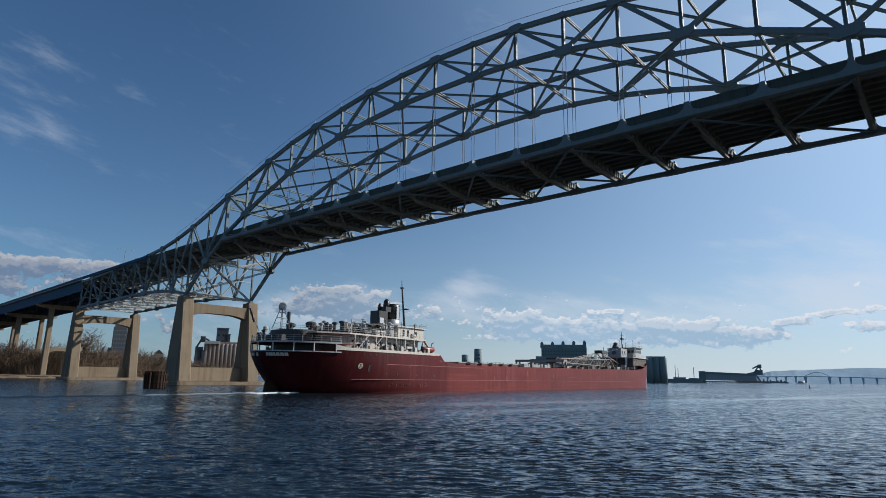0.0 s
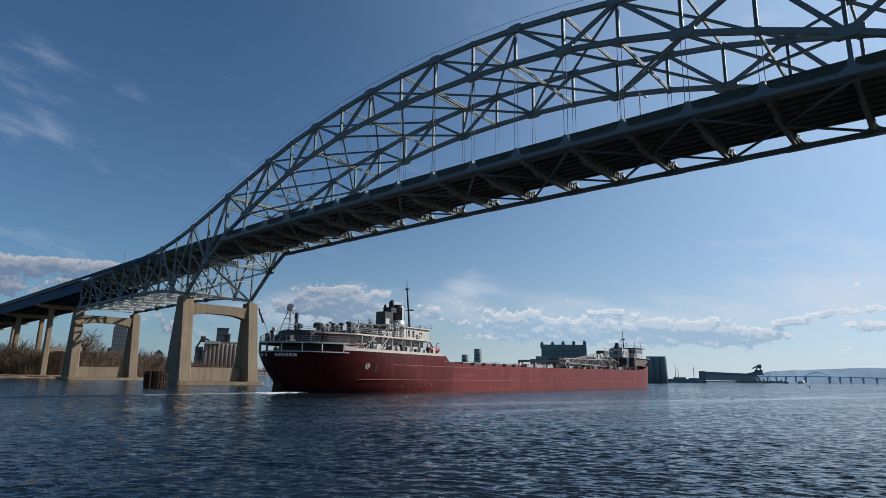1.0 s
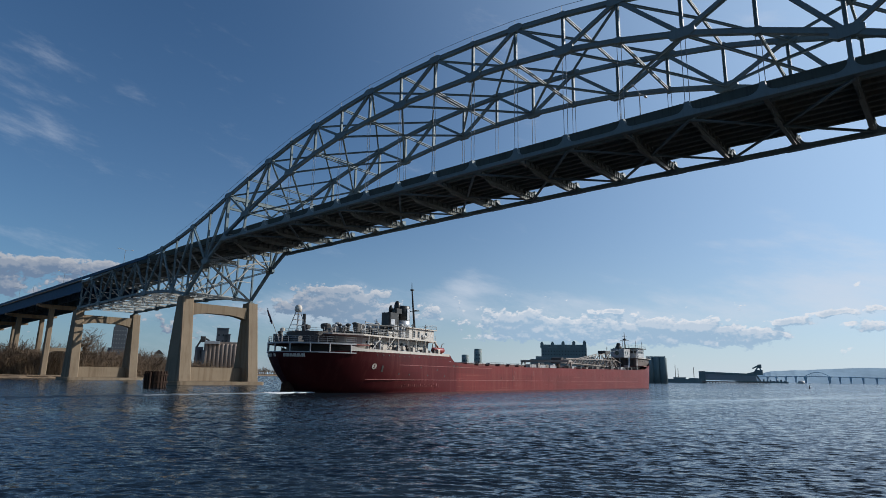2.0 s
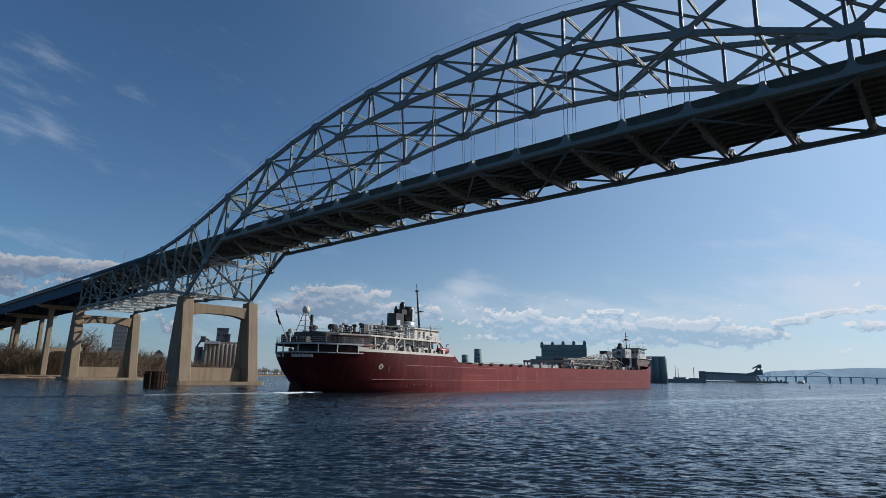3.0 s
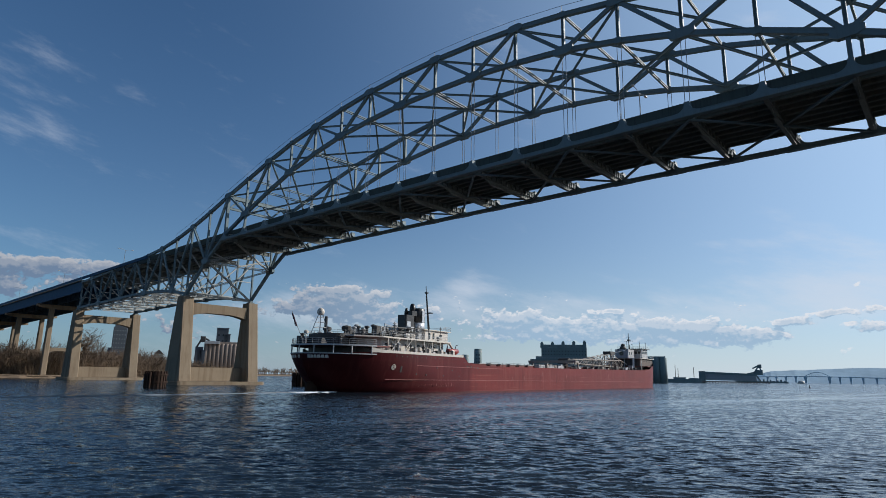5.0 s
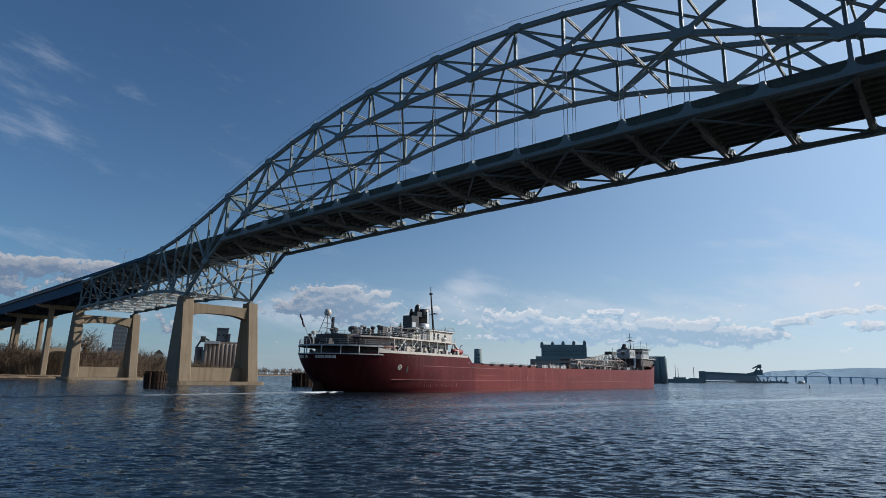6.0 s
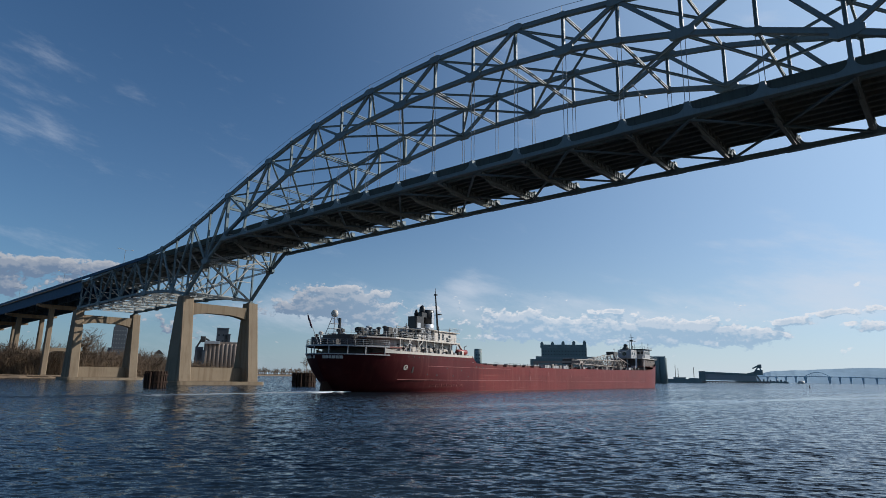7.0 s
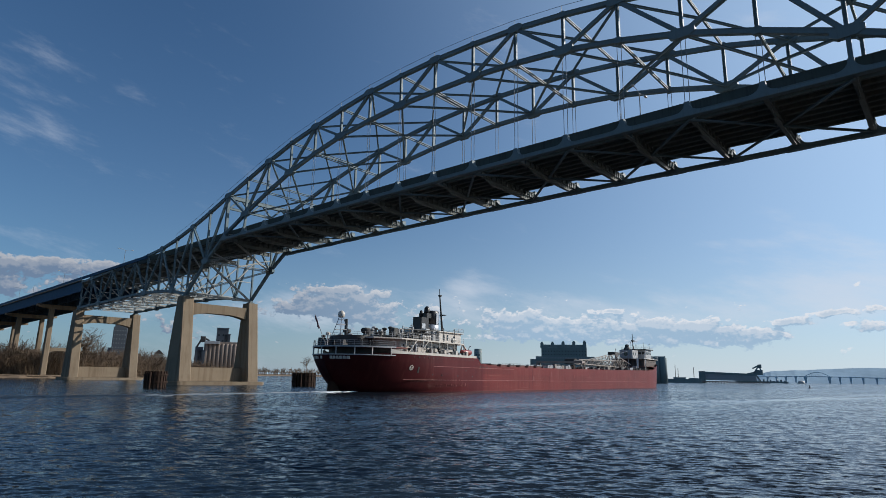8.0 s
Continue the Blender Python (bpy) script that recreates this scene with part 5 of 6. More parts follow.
def hull_patch(name, x, z, w, h, mat):
    """A small plate that follows the ship's side."""
    c = [(x - w / 2, z - h / 2), (x + w / 2, z - h / 2), (x + w / 2, z + h / 2), (x - w / 2, z + h / 2)]
    v = [hull_spot(a, b, 0.035) for a, b in c] + [hull_spot(a, b, -0.05) for a, b in c]
    Shape().put(v, [(0, 1, 2, 3), (7, 6, 5, 4), (1, 0, 4, 5), (2, 1, 5, 6), (3, 2, 6, 7), (0, 3, 7, 4)]).make(name, mat, ship)


rng = random.Random(31)
for i in range(15):
    hull_patch("side_scuttle", 17.5 + 1.6 * i, 7.05, 0.22, 0.22, DARK)
for x, z in ((24.0, 3.6), (27.2, 3.5), (31.0, 5.0), (33.4, 3.4), (36.8, 4.6), (39.6, 3.3)):
    hull_patch("side_scuttle", x, z, 0.3, 0.3, DARK)
hull_patch("side_port", 19.4, 4.5, 0.4, 1.2, DARK)
for i in range(20):
    hull_patch("draught_mark", 25.5 + 0.62 * i, 1.35 + rng.uniform(-0.15, 0.15), 0.10, rng.uniform(0.35, 0.7), DECKRED if i % 3 else STRAKE)
for i in range(11):
    x = rng.uniform(60, 178)
    hull_patch("fender_scuff", x, rng.uniform(2.2, 4.6), rng.uniform(0.15, 0.5), rng.uniform(0.5, 1.6), SCUFF)
for i in range(4):
    hull_patch("scupper", 43.2 + 1.5 * i, 5.55 - 0.08 * i, 0.5, 0.35, DARK)


# ---------------------------------------------------------------- street lamps on the bridge
for x, tall, arms in ((-92.0, 11.5, (-1, 1)), (-157.0, 11.5, (-1, 1)), (-223.0, 11.5, (-1, 1)), (-200.0, 10.5, (1,)), (108.4, 9.2, (-1, 1))):
    road_lamp(x, 10.0, tall, arms)


# ---------------------------------------------------------------- land
def build_ground():
    """The low far shore: a bank, then flat land to the horizon."""
    edge = [(-128, 300), (-110, 270), (-95, 268), (-84, 272), (-79, 280), (-75, 286), (-72, 292), (-69.5, 330), (-66, 380), (-63, 470), (-60, 640), (-58.5, 830), (-55, 900), (-51, 960), (-47, 1080), (-43, 1200), (-40, 1250)]
    pts = []
    for (a0, d0), (a1, d1) in zip(edge, edge[1:]):
        for i in range(5):
            pts.append((a0 + (a1 - a0) * i / 5, d0 + (d1 - d0) * i / 5))
    v, f = [], []
    rows = ((-4.0, -0.8), (0.0, 0.1), (4.0, 0.7), (14.0, 1.1), (60.0, 1.4), (400.0, 1.5), (None, 1.5))
    rng = random.Random(8)
    for a, d in pts:
        wob = rng.uniform(-3.5, 3.5)
        for off, z in rows:
            r = 4700 if off is None else d + off + wob * (off > -4)
            v.append(far(a, r, z + rng.uniform(-0.12, 0.12)))
    m = len(rows)
    for i in range(len(pts) - 1):
        for j in range(m - 1):
            f.append((i * m + j, i * m + j + 1, (i + 1) * m + j + 1, (i + 1) * m + j))
    ob = link("ground", v, [q[::-1] for q in f], EARTH)
    tagged(ob, "low brown earth shore of the harbour", "ground", kind="structure")


def build_bank():
    """The bank on which one stands, behind the water's edge."""
    v, f = [], []
    rows = ((2.2, -0.6), (1.2, 0.4), (0.2, 1.2), (-1.5, 1.5), (-20.0, 1.8), (-900.0, 2.2))
    n = 28
    rng = random.Random(3)
    d = Vector((0.643, -0.766, 0))               # away from the water
    t = Vector((0.766, 0.643, 0))
    for i in range(n + 1):
        s = (i / n - 0.5) * 2
        s = 60 * s + 900 * s ** 5
        for off, z in rows:
            p = Vector((142.94, -76.81, 0)) - d * off + t * s + Vector((0, 0, z + rng.uniform(-0.15, 0.05)))
            v.append(p)
    m = len(rows)
    for i in range(n):
        for j in range(m - 1):
            f.append((i * m + j, i * m + j + 1, (i + 1) * m + j + 1, (i + 1) * m + j))
    tagged(link("bank", v, f, EARTH), "earth bank at the water's edge", "ground", kind="structure")


def twig_tree(s, base, h, rng, spread=0.32, dense=1.0, thick=1.0):
    """Adds the bare limbs of one tree to s, as tapered three-sided sticks."""
    def stick(a, b, r0, r1):
        d = (b - a).normalized()
        u = d.orthogonal().normalized()
        w = d.cross(u)
        ring = [(1, 0), (-0.5, 0.87), (-0.5, -0.87)]
        s.put([a + (u * c + w * e) * r0 for c, e in ring] + [b + (u * c + w * e) * r1 for c, e in ring], [(0, 1, 4, 3), (1, 2, 5, 4), (2, 0, 3, 5)])
    def grow(a, way, length, r, depth):
        b = a + way * length
        stick(a, b, r, r * 0.62)
        if depth == 0:
            return
        for _ in range(rng.choice((2, 3)) if depth < 3 else 3):
            turn = Vector((rng.gauss(0, 1), rng.gauss(0, 1), rng.gauss(0.35, 0.55))).normalized()
            nd = (way * (1 - spread) + turn * (spread + 0.28)).normalized()
            if nd.z < -0.1:
                nd.z *= -0.5
            grow(a.lerp(b, rng.uniform(0.45, 1.0)), nd, length * rng.uniform(0.55, 0.82), r * 0.58, depth - 1)
    grow(base, Vector((rng.uniform(-0.08, 0.08), rng.uniform(-0.08, 0.08), 1)).normalized(), h * 0.34, h * 0.012 * thick, 3 if dense < 1.5 else 4)


def build_woods():
    rng = random.Random(21)
    s = Shape()
    for i in range(950):
        a = rng.uniform(-84, -62.0)
        edge = 298 + max(0, a + 72) * 9.5
        d = edge + 14 + 110 * rng.random() ** 1.6
        p = far(a, d, 1.2)
        twig_tree(s, p, (rng.uniform(13.5, 22.0)) * (1.0 if a < -66 else 0.72), rng, thick=1.15)
    tagged(s.make("bare_woods", BARK), "leafless brown woods along the far shore", "woods", kind="stuff")
    s = Shape()
    for i in range(19000):
        a = rng.uniform(-86, -59.5)
        edge = 298 + max(0, a + 72) * 10.5
        d = edge + 10 + 100 * rng.random()
        p = far(a, d, 1.0)
        h = rng.uniform(4.0, 13.0) * (1.0 if a < -65 else 0.7)
        for _ in range(4):
            tip = p + Vector((rng.gauss(0, 1.5), rng.gauss(0, 1.5), h * rng.uniform(0.6, 1.1)))
            w = rng.uniform(0.022, 0.06)
            o = Vector((rng.uniform(-1, 1), rng.uniform(-1, 1), 0)).normalized() * w
            q = o.cross(Vector((0, 0, 1)))
            s.put([p + o, p - o * 0.5 + q * 0.8, p - o * 0.5 - q * 0.8, tip], [(0, 1, 3), (1, 2, 3), (2, 0, 3)])
    tagged(s.make("shore_brush", BRUSH), "dry brown brush along the far shore", "brush", kind="stuff")
    s = Shape()
    for i in range(520):
        a = rng.uniform(-59.5, -41.0)
        d = 930 + max(0, a + 55) * 24 + 60 * rng.random()
        twig_tree(s, far(a, d, 1.0), rng.uniform(9.0, 19.0), rng, thick=2.0)
    tagged(s.make("far_shore_trees", BARK), "low line of bare trees on the distant shore", "woods", kind="stuff")


def bare_tree(p, h, seed, label, thick=1.3, spread=0.42):
    """One leafless tree that stands out."""
    tree = thing("bare_tree", label, "tree", "bare shore trees")
    rng = random.Random(seed)
    Shape().tube(p, p + Vector((0.1, 0, h * 0.42)), h * 0.018, 8, h * 0.011).make("trunk", BARK, tree)
    s = Shape()
    for i in range(9):
        twig_tree(s, p + Vector((0, 0, h * (0.22 + 0.022 * i))), h * rng.uniform(0.75, 1.0), rng, spread, 2, thick * 0.55)
    c = Vector((p.x, p.y, 0))
    for q in s.v:
        t = (q.z - p.z) / h
        q.x, q.y = c.x + (q.x - c.x) * 1.35, c.y + (q.y - c.y) * 1.35
        if t > 1:
            q.z = p.z + h * (1 + (t - 1) * 0.3)
    s.make("crown", BARK, tree)


def drift_log(p, turn, length, r, seed):
    """A bleached trunk washed up on the shore, with a broken limb."""
    log = thing("drift_log", "weathered drift log lying on the earth shore", "log", "drift logs on the shore", Matrix.Translation(p) @ pose(0, 0, 0, 0, 0, turn))
    rng = random.Random(seed)
    pts = [Vector((length * (i / 4 - 0.5), rng.uniform(-0.15, 0.15), r + rng.uniform(0, 0.1))) for i in range(5)]
    s = Shape()
    for i in range(4):
        s.tube(pts[i], pts[i + 1], r * (1 - 0.12 * i), 8, r * (1 - 0.12 * (i + 1)))
    s.make("trunk", BARK, log)
    Shape().tube(pts[2], pts[2] + Vector((0.6, 0.4, rng.uniform(0.6, 1.6))), r * 0.4, 6, r * 0.2).make("limb", BARK, log)


build_ground()
build_bank()
build_woods()
rng = random.Random(19)
for i in range(16):
    a = -79.5 + 0.55 * i + rng.uniform(-0.2, 0.2)
    d = 280 + (a + 79) * 1.6 + rng.uniform(2.5, 6.5)
    drift_log(far(a, d, 0.45), -a + rng.uniform(-25, 25), rng.uniform(3.5, 9.0), rng.uniform(0.18, 0.42), i)
bare_tree(far(-71.7, 312, 1.0), 20.5, 4, "leafless spreading tree on the far shore", 2.2)


# ---------------------------------------------------------------- mooring cells
def mooring_cell(x, y, r, h):
    cell = thing("mooring_cell", "rusted steel sheet-pile mooring cell standing in the water", "mooring cell", "mooring cells", pose(x, y, 0))
    n = 40
    for i in range(n):
        t0 = 2 * math.pi * i / n
        rr = r + (0.10 if i % 2 else -0.06)
        c, s = math.cos(t0), math.sin(t0)
        w = math.pi * r / n * 0.98
        ring = [(rr * c - w * -s, rr * s - w * c), (rr * c + w * -s, rr * s + w * c), ((rr - 0.2) * c + w * -s, (rr - 0.2) * s + w * c), ((rr - 0.2) * c - w * -s, (rr - 0.2) * s - w * c)]
        Shape().prism(ring[::-1], -1.5, h + (0.05 if i % 3 else -0.04)).make("sheet_pile", RUST, cell)
    Shape().turned((0, 0, 0), [(r - 0.25, h - 0.6), (r - 0.25, h - 0.3), (0.4, h - 0.15)], 24).make("concrete_cap", EARTH, cell)
    for z in (h * 0.35, h * 0.8):
        s = Shape()
        for i in range(32):
            a, b = 2 * math.pi * i / 32, 2 * math.pi * (i + 1) / 32
            s.bar(((r + 0.2) * math.cos(a), (r + 0.2) * math.sin(a), z), ((r + 0.2) * math.cos(b), (r + 0.2) * math.sin(b), z), 0.16, 0.28)
        s.make("waling", RUST, cell)
    for a in (-75, -62, -49):
        t = radians(a)
        Shape().tube(((r + 0.5) * math.cos(t), (r + 0.5) * math.sin(t), -1.5), ((r + 0.45) * math.cos(t), (r + 0.45) * math.sin(t), h * 0.95), 0.22, 8).make("fender_pile", RUST, cell)


mooring_cell(11.8, -19.0, 2.1, 3.3)
mooring_cell(4.5, 24.5, 3.1, 3.6)
bare_tree(Vector((4.2, 25.2, 3.3)), 4.6, 9, "leafless sapling growing on the mooring cell", 1.2)


# ---------------------------------------------------------------- the far harbour
def facing(az, d):
    """A pose at that bearing and distance; its x runs to the side, its y away."""
    return Matrix.Translation(far(az, d)) @ pose(0, 0, 0, 0, 0, -az)


def grain_elevator(az, d, label, silos, r, h, mat, heads, group="grain elevators"):
    el = thing("grain_elevator", label, "grain elevator", group, facing(az, d))
    n = silos
    for i in range(n):
        x = (i - (n - 1) / 2) * r * 1.96
        for j in range(2):
            Shape().turned((x, j * r * 1.96, 0), [(r, -1), (r, h), (r * 0.9, h + 0.4)], 20).make("silo", mat, el, "", True)
    Shape().block((-n * r * 0.97, -r * 0.4, h), (n * r * 0.97, r * 2.2, h + 3.0), 0.3).make("gallery", mat, el)
    for x0, x1, z0, z1, m in heads:
        Shape().block((x0, -r * 0.3, z0), (x1, r * 2.0, z1), 0.4).make("headhouse", m, el)
        Shape().block((x0 - 0.4, -r * 0.5, z1), (x1 + 0.4, r * 2.2, z1 + 0.8), 0.4).make("roof", m, el)
        for k in range(max(1, int((x1 - x0) / 5))):
            for q in range(max(1, int((z1 - max(z0, h)) / 7))):
                xx, zz = x0 + 2.0 + 5 * k, max(z0, h) + 3 + 7 * q
                Shape().block((xx, -r * 0.3 - 0.15, zz), (xx + 1.6, -r * 0.3 + 0.1, zz + 2.2)).make("window", GLASS, el)
    return el


# the elevator seen beneath the bridge: pale silos, dark workhouse
e = grain_elevator(-60.9, 800, "pale concrete grain silos with a dark workhouse", 10, 2.46, 38.0, ELEVATOR_TAN, ((-11.0, 3.0, 0, 57.5, DARKCLAD), (-2.0, 5.5, 0, 50, DARKCLAD)))
for x0, x1, z1 in ((-34.0, -25.0, 34.0), (-31.5, -22.0, 30.0)):
    Shape().block((x0, -4, 0), (x1, 4, z1), 0.4).make("marine_tower", DARKCLAD, e)
Shape().bar((-33, 0, 33), (-27, 0, 45), 2.0).bar((-27, 0, 45), (-20, 0, 43), 2.2).bar((-20, 0, 43), (-13, 0, 36), 1.6).block((-29, -3, 40), (-23, 3, 47), 0.4).make("conveyor_head", DARK, e)
Shape().block((-24, -6, 38), (-6, 6, 41.5), 0.4).make("penthouse", GREYPAINT, e)
# a lone tower among the trees
t = thing("silo_tower", "dark blue-grey tower with rows of small windows", "tower", at=facing(-69.35, 900))
Shape().block((-7.5, -8, 0), (9, 8, 60), 0.6).make("wall", DARKCLAD, t)
Shape().block((-6, -6, 60), (6, 6, 64), 0.6).make("roof", DARKCLAD, t)
Shape().block((-11.5, -6, 0), (-7.5, 6, 33), 0.4).make("annex", DARKCLAD, t)
for i in range(5):
    for j in range(7):
        Shape().block((-6.4 + 3.2 * i, -8.12, 22 + 5.4 * j), (-5.4 + 3.2 * i, -7.9, 23.4 + 5.4 * j)).make("window", ELEVATOR, t)
house = thing("shed", "dark gabled shed roof behind the trees", "building", at=facing(-66.2, 640))
Shape().block((-4, -5, 0), (4, 5, 20), 0.3).make("wall", ELEVATOR, house)
Shape().put([(-4.3, -5.3, 20), (4.3, -5.3, 20), (4.3, 5.3, 20), (-4.3, 5.3, 20), (0, -5.3, 24), (0, 5.3, 24)], [(0, 1, 4), (2, 3, 5), (1, 2, 5, 4), (3, 0, 4, 5), (3, 2, 1, 0)]).make("roof", DARK, house)
# round silos far behind the ship
for az, d, r, h in ((-38.87, 1150, 6.8, 44.0), (-37.66, 1100, 7.1, 53.0)):
    silo = thing("storage_silo", "tall grey cylindrical storage silo", "silo", "storage silos", facing(az, d))
    Shape().turned((0, 0, 0), [(r, -1), (r, h), (r * 0.9, h + 0.5)], 20).make("wall", ELEVATOR, silo, "", True)
    Shape().turned((0, 0, 0), [(r + 0.15, h - 5), (r + 0.15, h - 4)], 20).make("band", GREYPAINT, silo)
    for i in range(2):
        for j in range(5):
            Shape().block((-3.4 + 4.4 * i, -r - 0.05, h - 12 - 6.5 * j), (-1.2 + 4.4 * i, -r * 0.8, h - 9 - 6.5 * j)).make("window", DARKCLAD, silo)
# the great dark elevator
e = grain_elevator(-29.65, 1000, "huge dark green-grey grain elevator with rooftop towers", 8, 4.5, 52.0, ELEVATOR, ())
for i in range(5):
    x = -35.0 + 17.0 * i
    Shape().block((x - 2.6, -3, 52), (x + 2.6, 6, 59.5 + 0.6 * i), 0.3).make("roof_tower", ELEVATOR, e)
    Shape().block((x - 1.6, -2, 59), (x + 1.6, 5, 61.5 + 0.6 * i), 0.3).make("leg_house", ELEVATOR, e)
Shape().block((-36.0, -5.3, 0), (36.0, 12, 52.2), 0.4).make("wall", ELEVATOR, e)
for i in range(17):
    Shape().block((-36.0 + 4.45 * i, -5.75, 0), (-35.2 + 4.45 * i, -5.2, 51.0)).make("pilaster", ELEVATOR, e)
for i in range(16):
    for z in (40.0, 45.5):
        Shape().block((-33.9 + 4.45 * i, -5.42, z), (-32.6 + 4.45 * i, -5.2, z + 1.8)).make("window", DARK, e)
Shape().block((-33, -2, 52.2), (36, 8, 57.2), 0.4).make("penthouse", ELEVATOR, e)
Shape().block((-54, -8, 0), (60, 12, 33.5), 0.4).make("annex", ELEVATOR, e)
Shape().block((-45, -8.5, 33.5), (48, 10, 38.0), 0.4).make("annex_gallery", ELEVATOR, e)
for i in range(22):
    Shape().block((-43 + 4.1 * i, -8.7, 34.8), (-41.4 + 4.1 * i, -8.3, 36.6)).make("window", GREYPAINT, e)
# a dark silo block on the right bank
b = thing("silo_block", "dark green-grey cylindrical silo block at the quay", "silo", at=facing(-21.56, 720))
for x in (-7.0, 0.0, 7.0):
    Shape().turned((x, 0, 0), [(4.2, -1), (4.0, 27.3), (3.7, 28.0)], 20).make("silo", ELEVATOR, b, "", True)
Shape().block((-10.3, -3.0, 27.6), (9.8, 4.0, 29.2), 0.4).make("roof", ELEVATOR, b)


def build_quay():
    q = thing("ore_dock", "dark bulk dock with a long covered shed on piles", "dock", at=facing(-16.0, 1000))
    Shape().block((-37, -6, -1), (-28, 8, 17.6), 0.4).make("end_tower", ELEVATOR, q)
    v = [(-28, -5, 4.2), (40, -5, 4.2), (40, 9, 4.2), (-28, 9, 4.2), (-28, -5, 13.8), (40, -5, 11.6), (40, 9, 11.6), (-28, 9, 13.8)]
    Shape().put(v, [(3, 2, 1, 0), (4, 5, 6, 7), (0, 1, 5, 4), (1, 2, 6, 5), (2, 3, 7, 6), (3, 0, 4, 7)]).make("shed", GREYPAINT, q)
    v = [(-28.5, -6, 13.9), (41, -6, 11.4), (41, 10, 11.4), (-28.5, 10, 13.9), (-28.5, -6, 17.0), (41, -6, 14.2), (41, 10, 14.2), (-28.5, 10, 17.0)]
    Shape().put(v, [(3, 2, 1, 0), (4, 5, 6, 7), (0, 1, 5, 4), (1, 2, 6, 5), (2, 3, 7, 6), (3, 0, 4, 7)]).make("roof", ELEVATOR, q)
    Shape().block((-36, -8, 1.6), (56, 10, 3.2), 0.3).make("dock_deck", ELEVATOR_TAN, q)
    for i in range(24):
        Shape().block((-35 + 3.9 * i, -7.6, -1.5), (-33.6 + 3.9 * i, -6.2, 1.6)).make("pile", RUST, q)
    for a, c in (((30, 0, 3), (38, 0, 16)), ((46, 0, 3), (38, 0, 16)), ((38, 0, 16), (45, 0, 27)), ((28, 0, 14), (44, 0, 18)), ((45, 0, 27), (47, 0, 17)), ((36, 0, 22), (45, 0, 27))):
        Shape().bar(a, c, 2.0).make("loader_arm", ELEVATOR, q)
    Shape().block((40, -3, 13), (49, 4, 20), 0.4).make("loader_house", ELEVATOR, q)
    Shape().block((43.5, -2, 23), (48, 3, 28), 0.4).make("loader_head", ELEVATOR, q)
    low = thing("low_quay", "low dark quay with sheds and lamp masts", "quay", at=facing(-19.45, 900))
    Shape().block((-22, -6, -1), (24, 20, 5.4), 0.3).make("wall", ELEVATOR, low)
    Shape().block((-12, -4, 5.4), (4, 10, 7.6), 0.3).make("shed", ELEVATOR, low)
    Shape().block((8, -4, 5.4), (20, 10, 6.8), 0.3).make("shed", ELEVATOR, low)
    for x, h in ((-9, 24), (-5.5, 19.5), (14.5, 21.5)):
        Shape().tube((x, 0, 5), (x, 0, h), 0.45, 6, 0.35).make("lamp_mast", DARK, low)
    flat = thing("breakwater", "long low dark breakwater", "breakwater", at=facing(-12.0, 1900))
    Shape().block((-110, -5, -1), (20, 5, 5.0), 0.5).make("wall", ELEVATOR, flat)
    for i in range(14):
        Shape().block((-100 + 8.4 * i, -4, 5), (-96 + 8.4 * i, 4, 6.0 + (i * 7 % 5)), 0.4).make("stack", ELEVATOR, flat)
    dome = thing("storage_dome", "small white storage dome at the waterside", "dome", at=facing(-10.5, 2000))
    Shape().turned((0, 0, 0), [(9.6, -1), (9.4, 3.0), (8.0, 5.6), (5.0, 7.6), (1.0, 8.4)], 20).make("shell", WHITE, dome, "", True)
    buoy = thing("buoy", "small dark channel buoy", "buoy", at=facing(-9.95, 420))
    Shape().turned((0, 0, 0), [(0.5, -0.5), (0.55, 0.4), (0.2, 0.8), (0.15, 1.7), (0.05, 1.9)], 10).make("body", DARK, buoy)


build_quay()


def build_far_bridge():
    d = 3800.0
    fb = thing("distant_bridge", "distant arch bridge with many piers, tinted blue-grey for haze", "bridge", at=facing(-9.35, d))
    def deck(x):
        return 30.0 + 7.0 * math.exp(-(x / 260.0) ** 2) + 0.004 * max(0, x - 100)
    xs = [-325, -280, -234, -191, -146, -100, -54, 54, 100, 147, 200, 257, 312, 368, 424]
    for a, c in zip([-420] + xs, xs + [520]):
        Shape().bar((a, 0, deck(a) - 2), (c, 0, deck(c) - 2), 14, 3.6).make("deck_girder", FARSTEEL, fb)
    for x in xs:
        h = deck(x) - 3.8
        w = 6.5 if abs(x) == 54 else 4.2
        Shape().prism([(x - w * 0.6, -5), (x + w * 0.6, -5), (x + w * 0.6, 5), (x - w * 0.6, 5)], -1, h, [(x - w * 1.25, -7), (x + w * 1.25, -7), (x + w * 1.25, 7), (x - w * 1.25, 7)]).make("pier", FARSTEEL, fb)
    n = 14
    for y in (-7, 7):
        for i in range(n):
            t0, t1 = i / n, (i + 1) / n
            p = [(-60 + 120 * t, y, 32 + 25 * 4 * t * (1 - t)) for t in (t0, t1)]
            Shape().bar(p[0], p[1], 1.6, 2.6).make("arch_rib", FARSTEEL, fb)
            if i:
                Shape().bar(p[0], (p[0][0], y, 35), 0.5).make("hanger", FARSTEEL, fb)


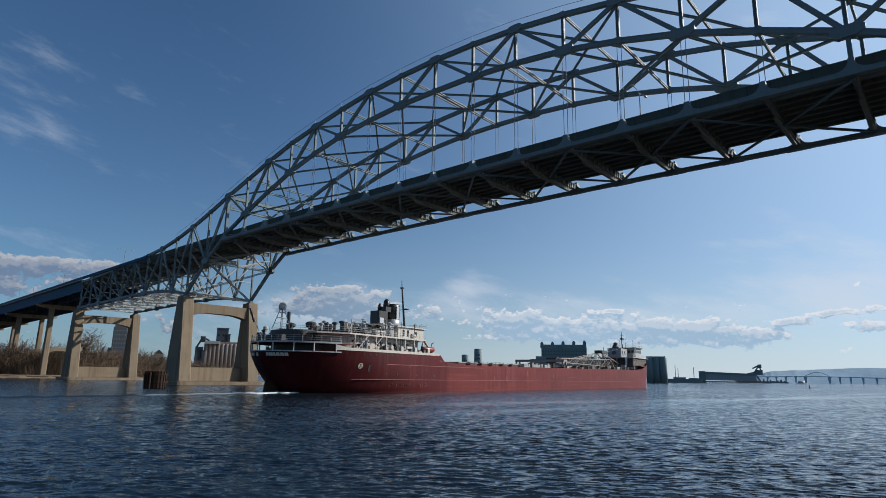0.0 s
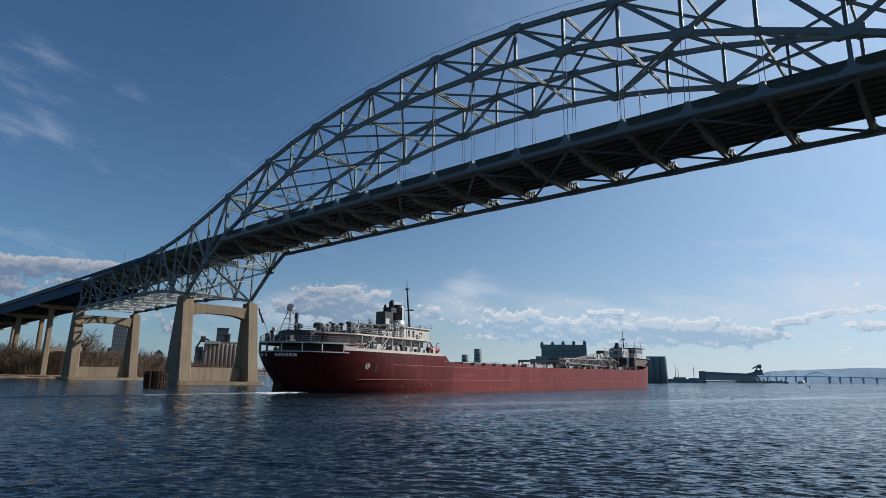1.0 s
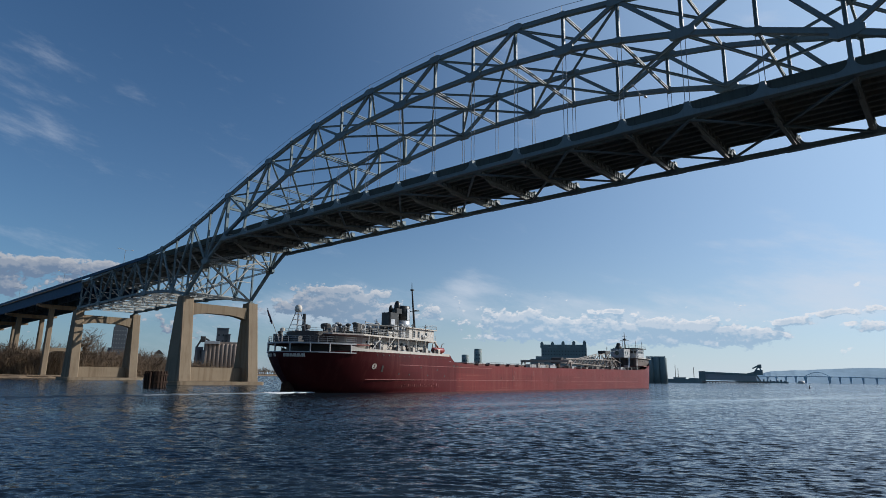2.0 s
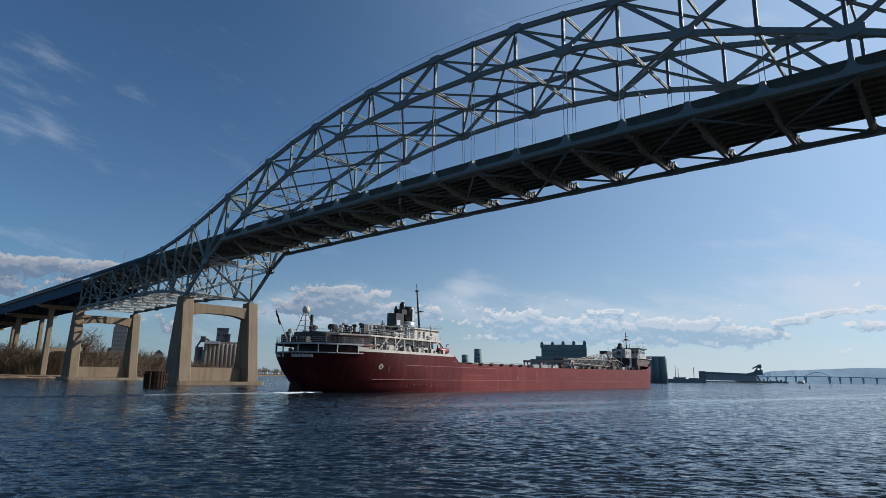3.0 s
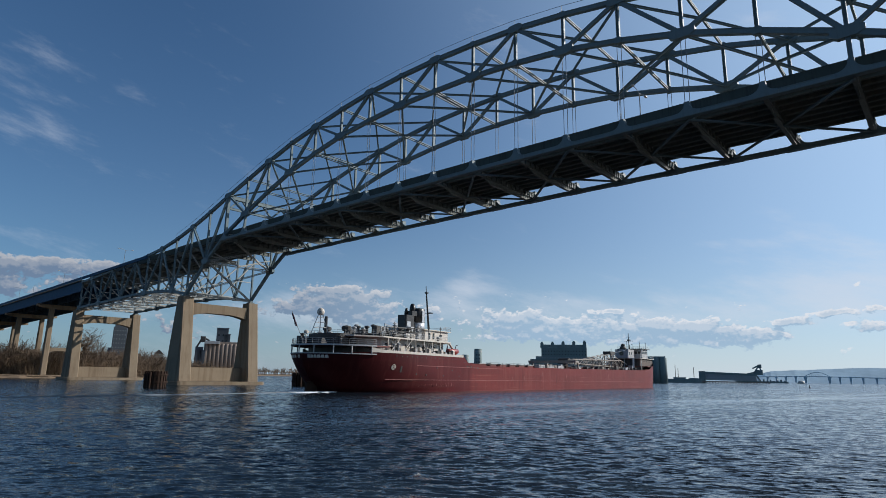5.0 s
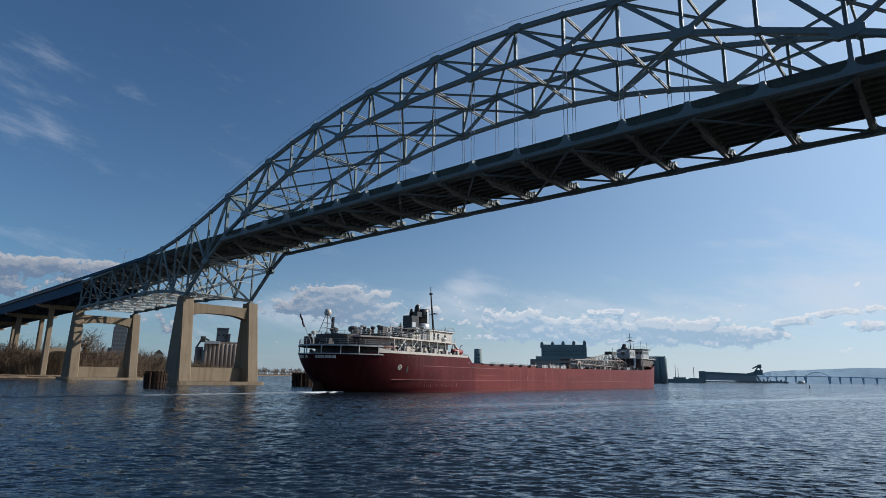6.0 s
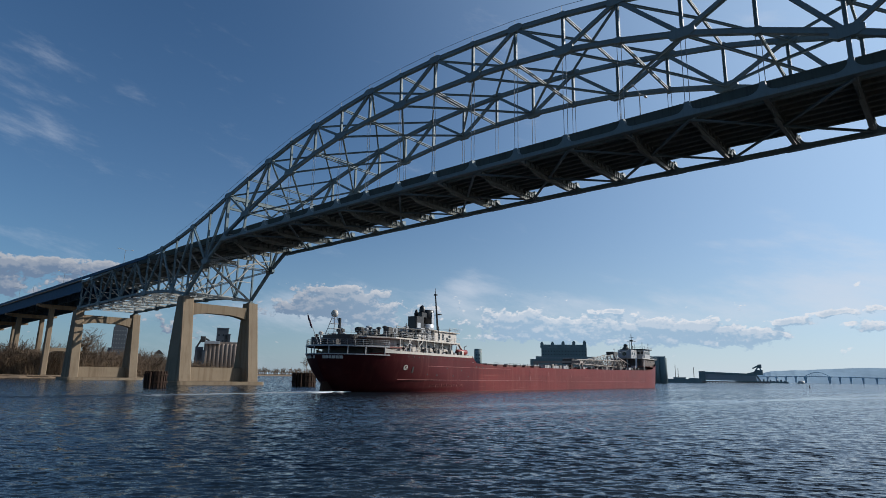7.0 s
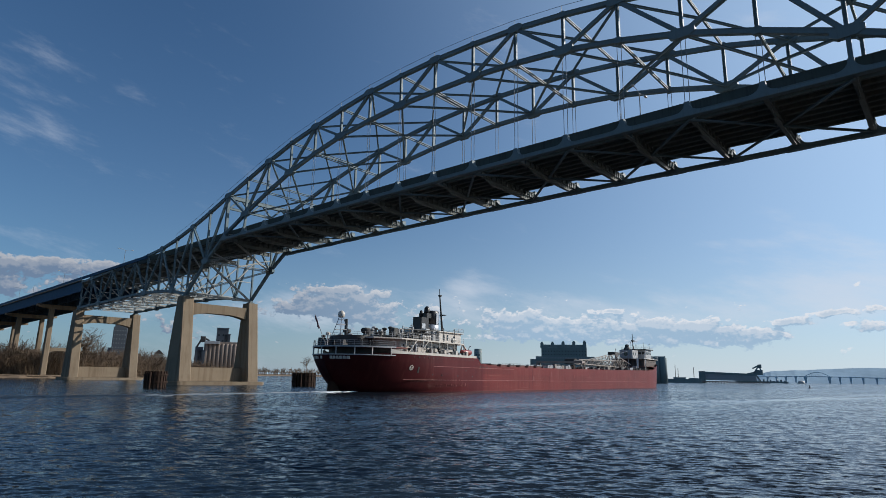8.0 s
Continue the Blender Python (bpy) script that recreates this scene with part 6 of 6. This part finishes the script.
def build_hills():
    rng = random.Random(2)
    v, f = [], []
    n = 260
    for i in range(n + 1):
        a = -60 + 110 * i / n
        rise = 0.0
        rise += 66 * (0.5 + 0.5 * math.tanh((a + 13.6) / 0.9))
        rise += 22 * (0.5 + 0.5 * math.tanh((a + 8.8) / 2.0)) - 12 * (0.5 + 0.5 * math.tanh((a + 3) / 3.0))
        h = rise + 3.0 * noise.noise((a * 0.9, 0, 0)) + 1.6 * noise.noise((a * 5.0, 1, 0)) + 12
        v += [far(a, 4300, -2), far(a, 4420, h * 0.45), far(a, 4600, h + rng.uniform(-0.8, 0.8)), far(a, 4750, h * 0.7)]
    for i in range(n):
        for j in range(3):
            f.append((i * 4 + j, (i + 1) * 4 + j, (i + 1) * 4 + j + 1, i * 4 + j + 1))
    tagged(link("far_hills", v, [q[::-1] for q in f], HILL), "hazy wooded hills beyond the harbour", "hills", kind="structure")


build_far_bridge()
build_hills()


# ---------------------------------------------------------------- wake
def build_wake():
    """Foam under the counter and thin streaks trailing from the stern, in the ship's own space."""
    wake = thing("wake", "white foam and streaks trailing from the ship's stern", "wake")
    rng = random.Random(14)
    def fleck(x, y, lx, ly):
        n = 9
        ring = []
        for i in range(n):
            t = 2 * math.pi * i / n
            q = rng.uniform(0.6, 1.1)
            ring.append((x + lx * q * math.cos(t), y + ly * q * math.sin(t)))
        return Shape().prism(ring, -0.1, rng.uniform(0.05, 0.13), [(x + (a - x) * 0.6, y + (b - y) * 0.6) for a, b in ring])
    for i in range(130):
        x = 11.5 - 12 * rng.random() ** 1.4
        y = rng.uniform(-4.5, 4.5) * (0.5 + 0.05 * (9 - x))
        fleck(x, y - 1.0, rng.uniform(0.3, 1.3), rng.uniform(0.08, 0.3)).make("foam", FOAM, wake)
    s = Shape()
    for i in range(520):
        x = -1 - 110 * rng.random() ** 1.3
        y = -2 + rng.gauss(0, 0.5 + 0.012 * abs(x)) + (0.05 * x if i % 3 else -0.02 * x)
        f = fleck(x, y, rng.uniform(0.3, 1.6), rng.uniform(0.03, 0.10))
        s.put([p - Vector((0, 0, 0.05)) for p in f.v], f.f)
    ob = s.make("foam_streaks", STREAK, wake)
    tagged(ob, kind="stuff")
    return wake


wake = build_wake()


# ---------------------------------------------------------------- what moves
def motions():
    go = Vector((math.sin(radians(-6.1)), math.cos(radians(-6.1)), 0))
    start = Vector((50.11, -20.95, 0))
    rows = []
    for i in range(9):
        p = start + go * 1.905 * i
        rows.append((float(i), pose(p.x, p.y, 0, 0, 0, 96.1)))
    walk(ship, rows)
    walk(wake, rows)
    walk(water, [(float(t), pose(142.94 + 0.40 * t, -76.81 - 0.57 * t, 0)) for t in range(0, 9, 2)])


motions()
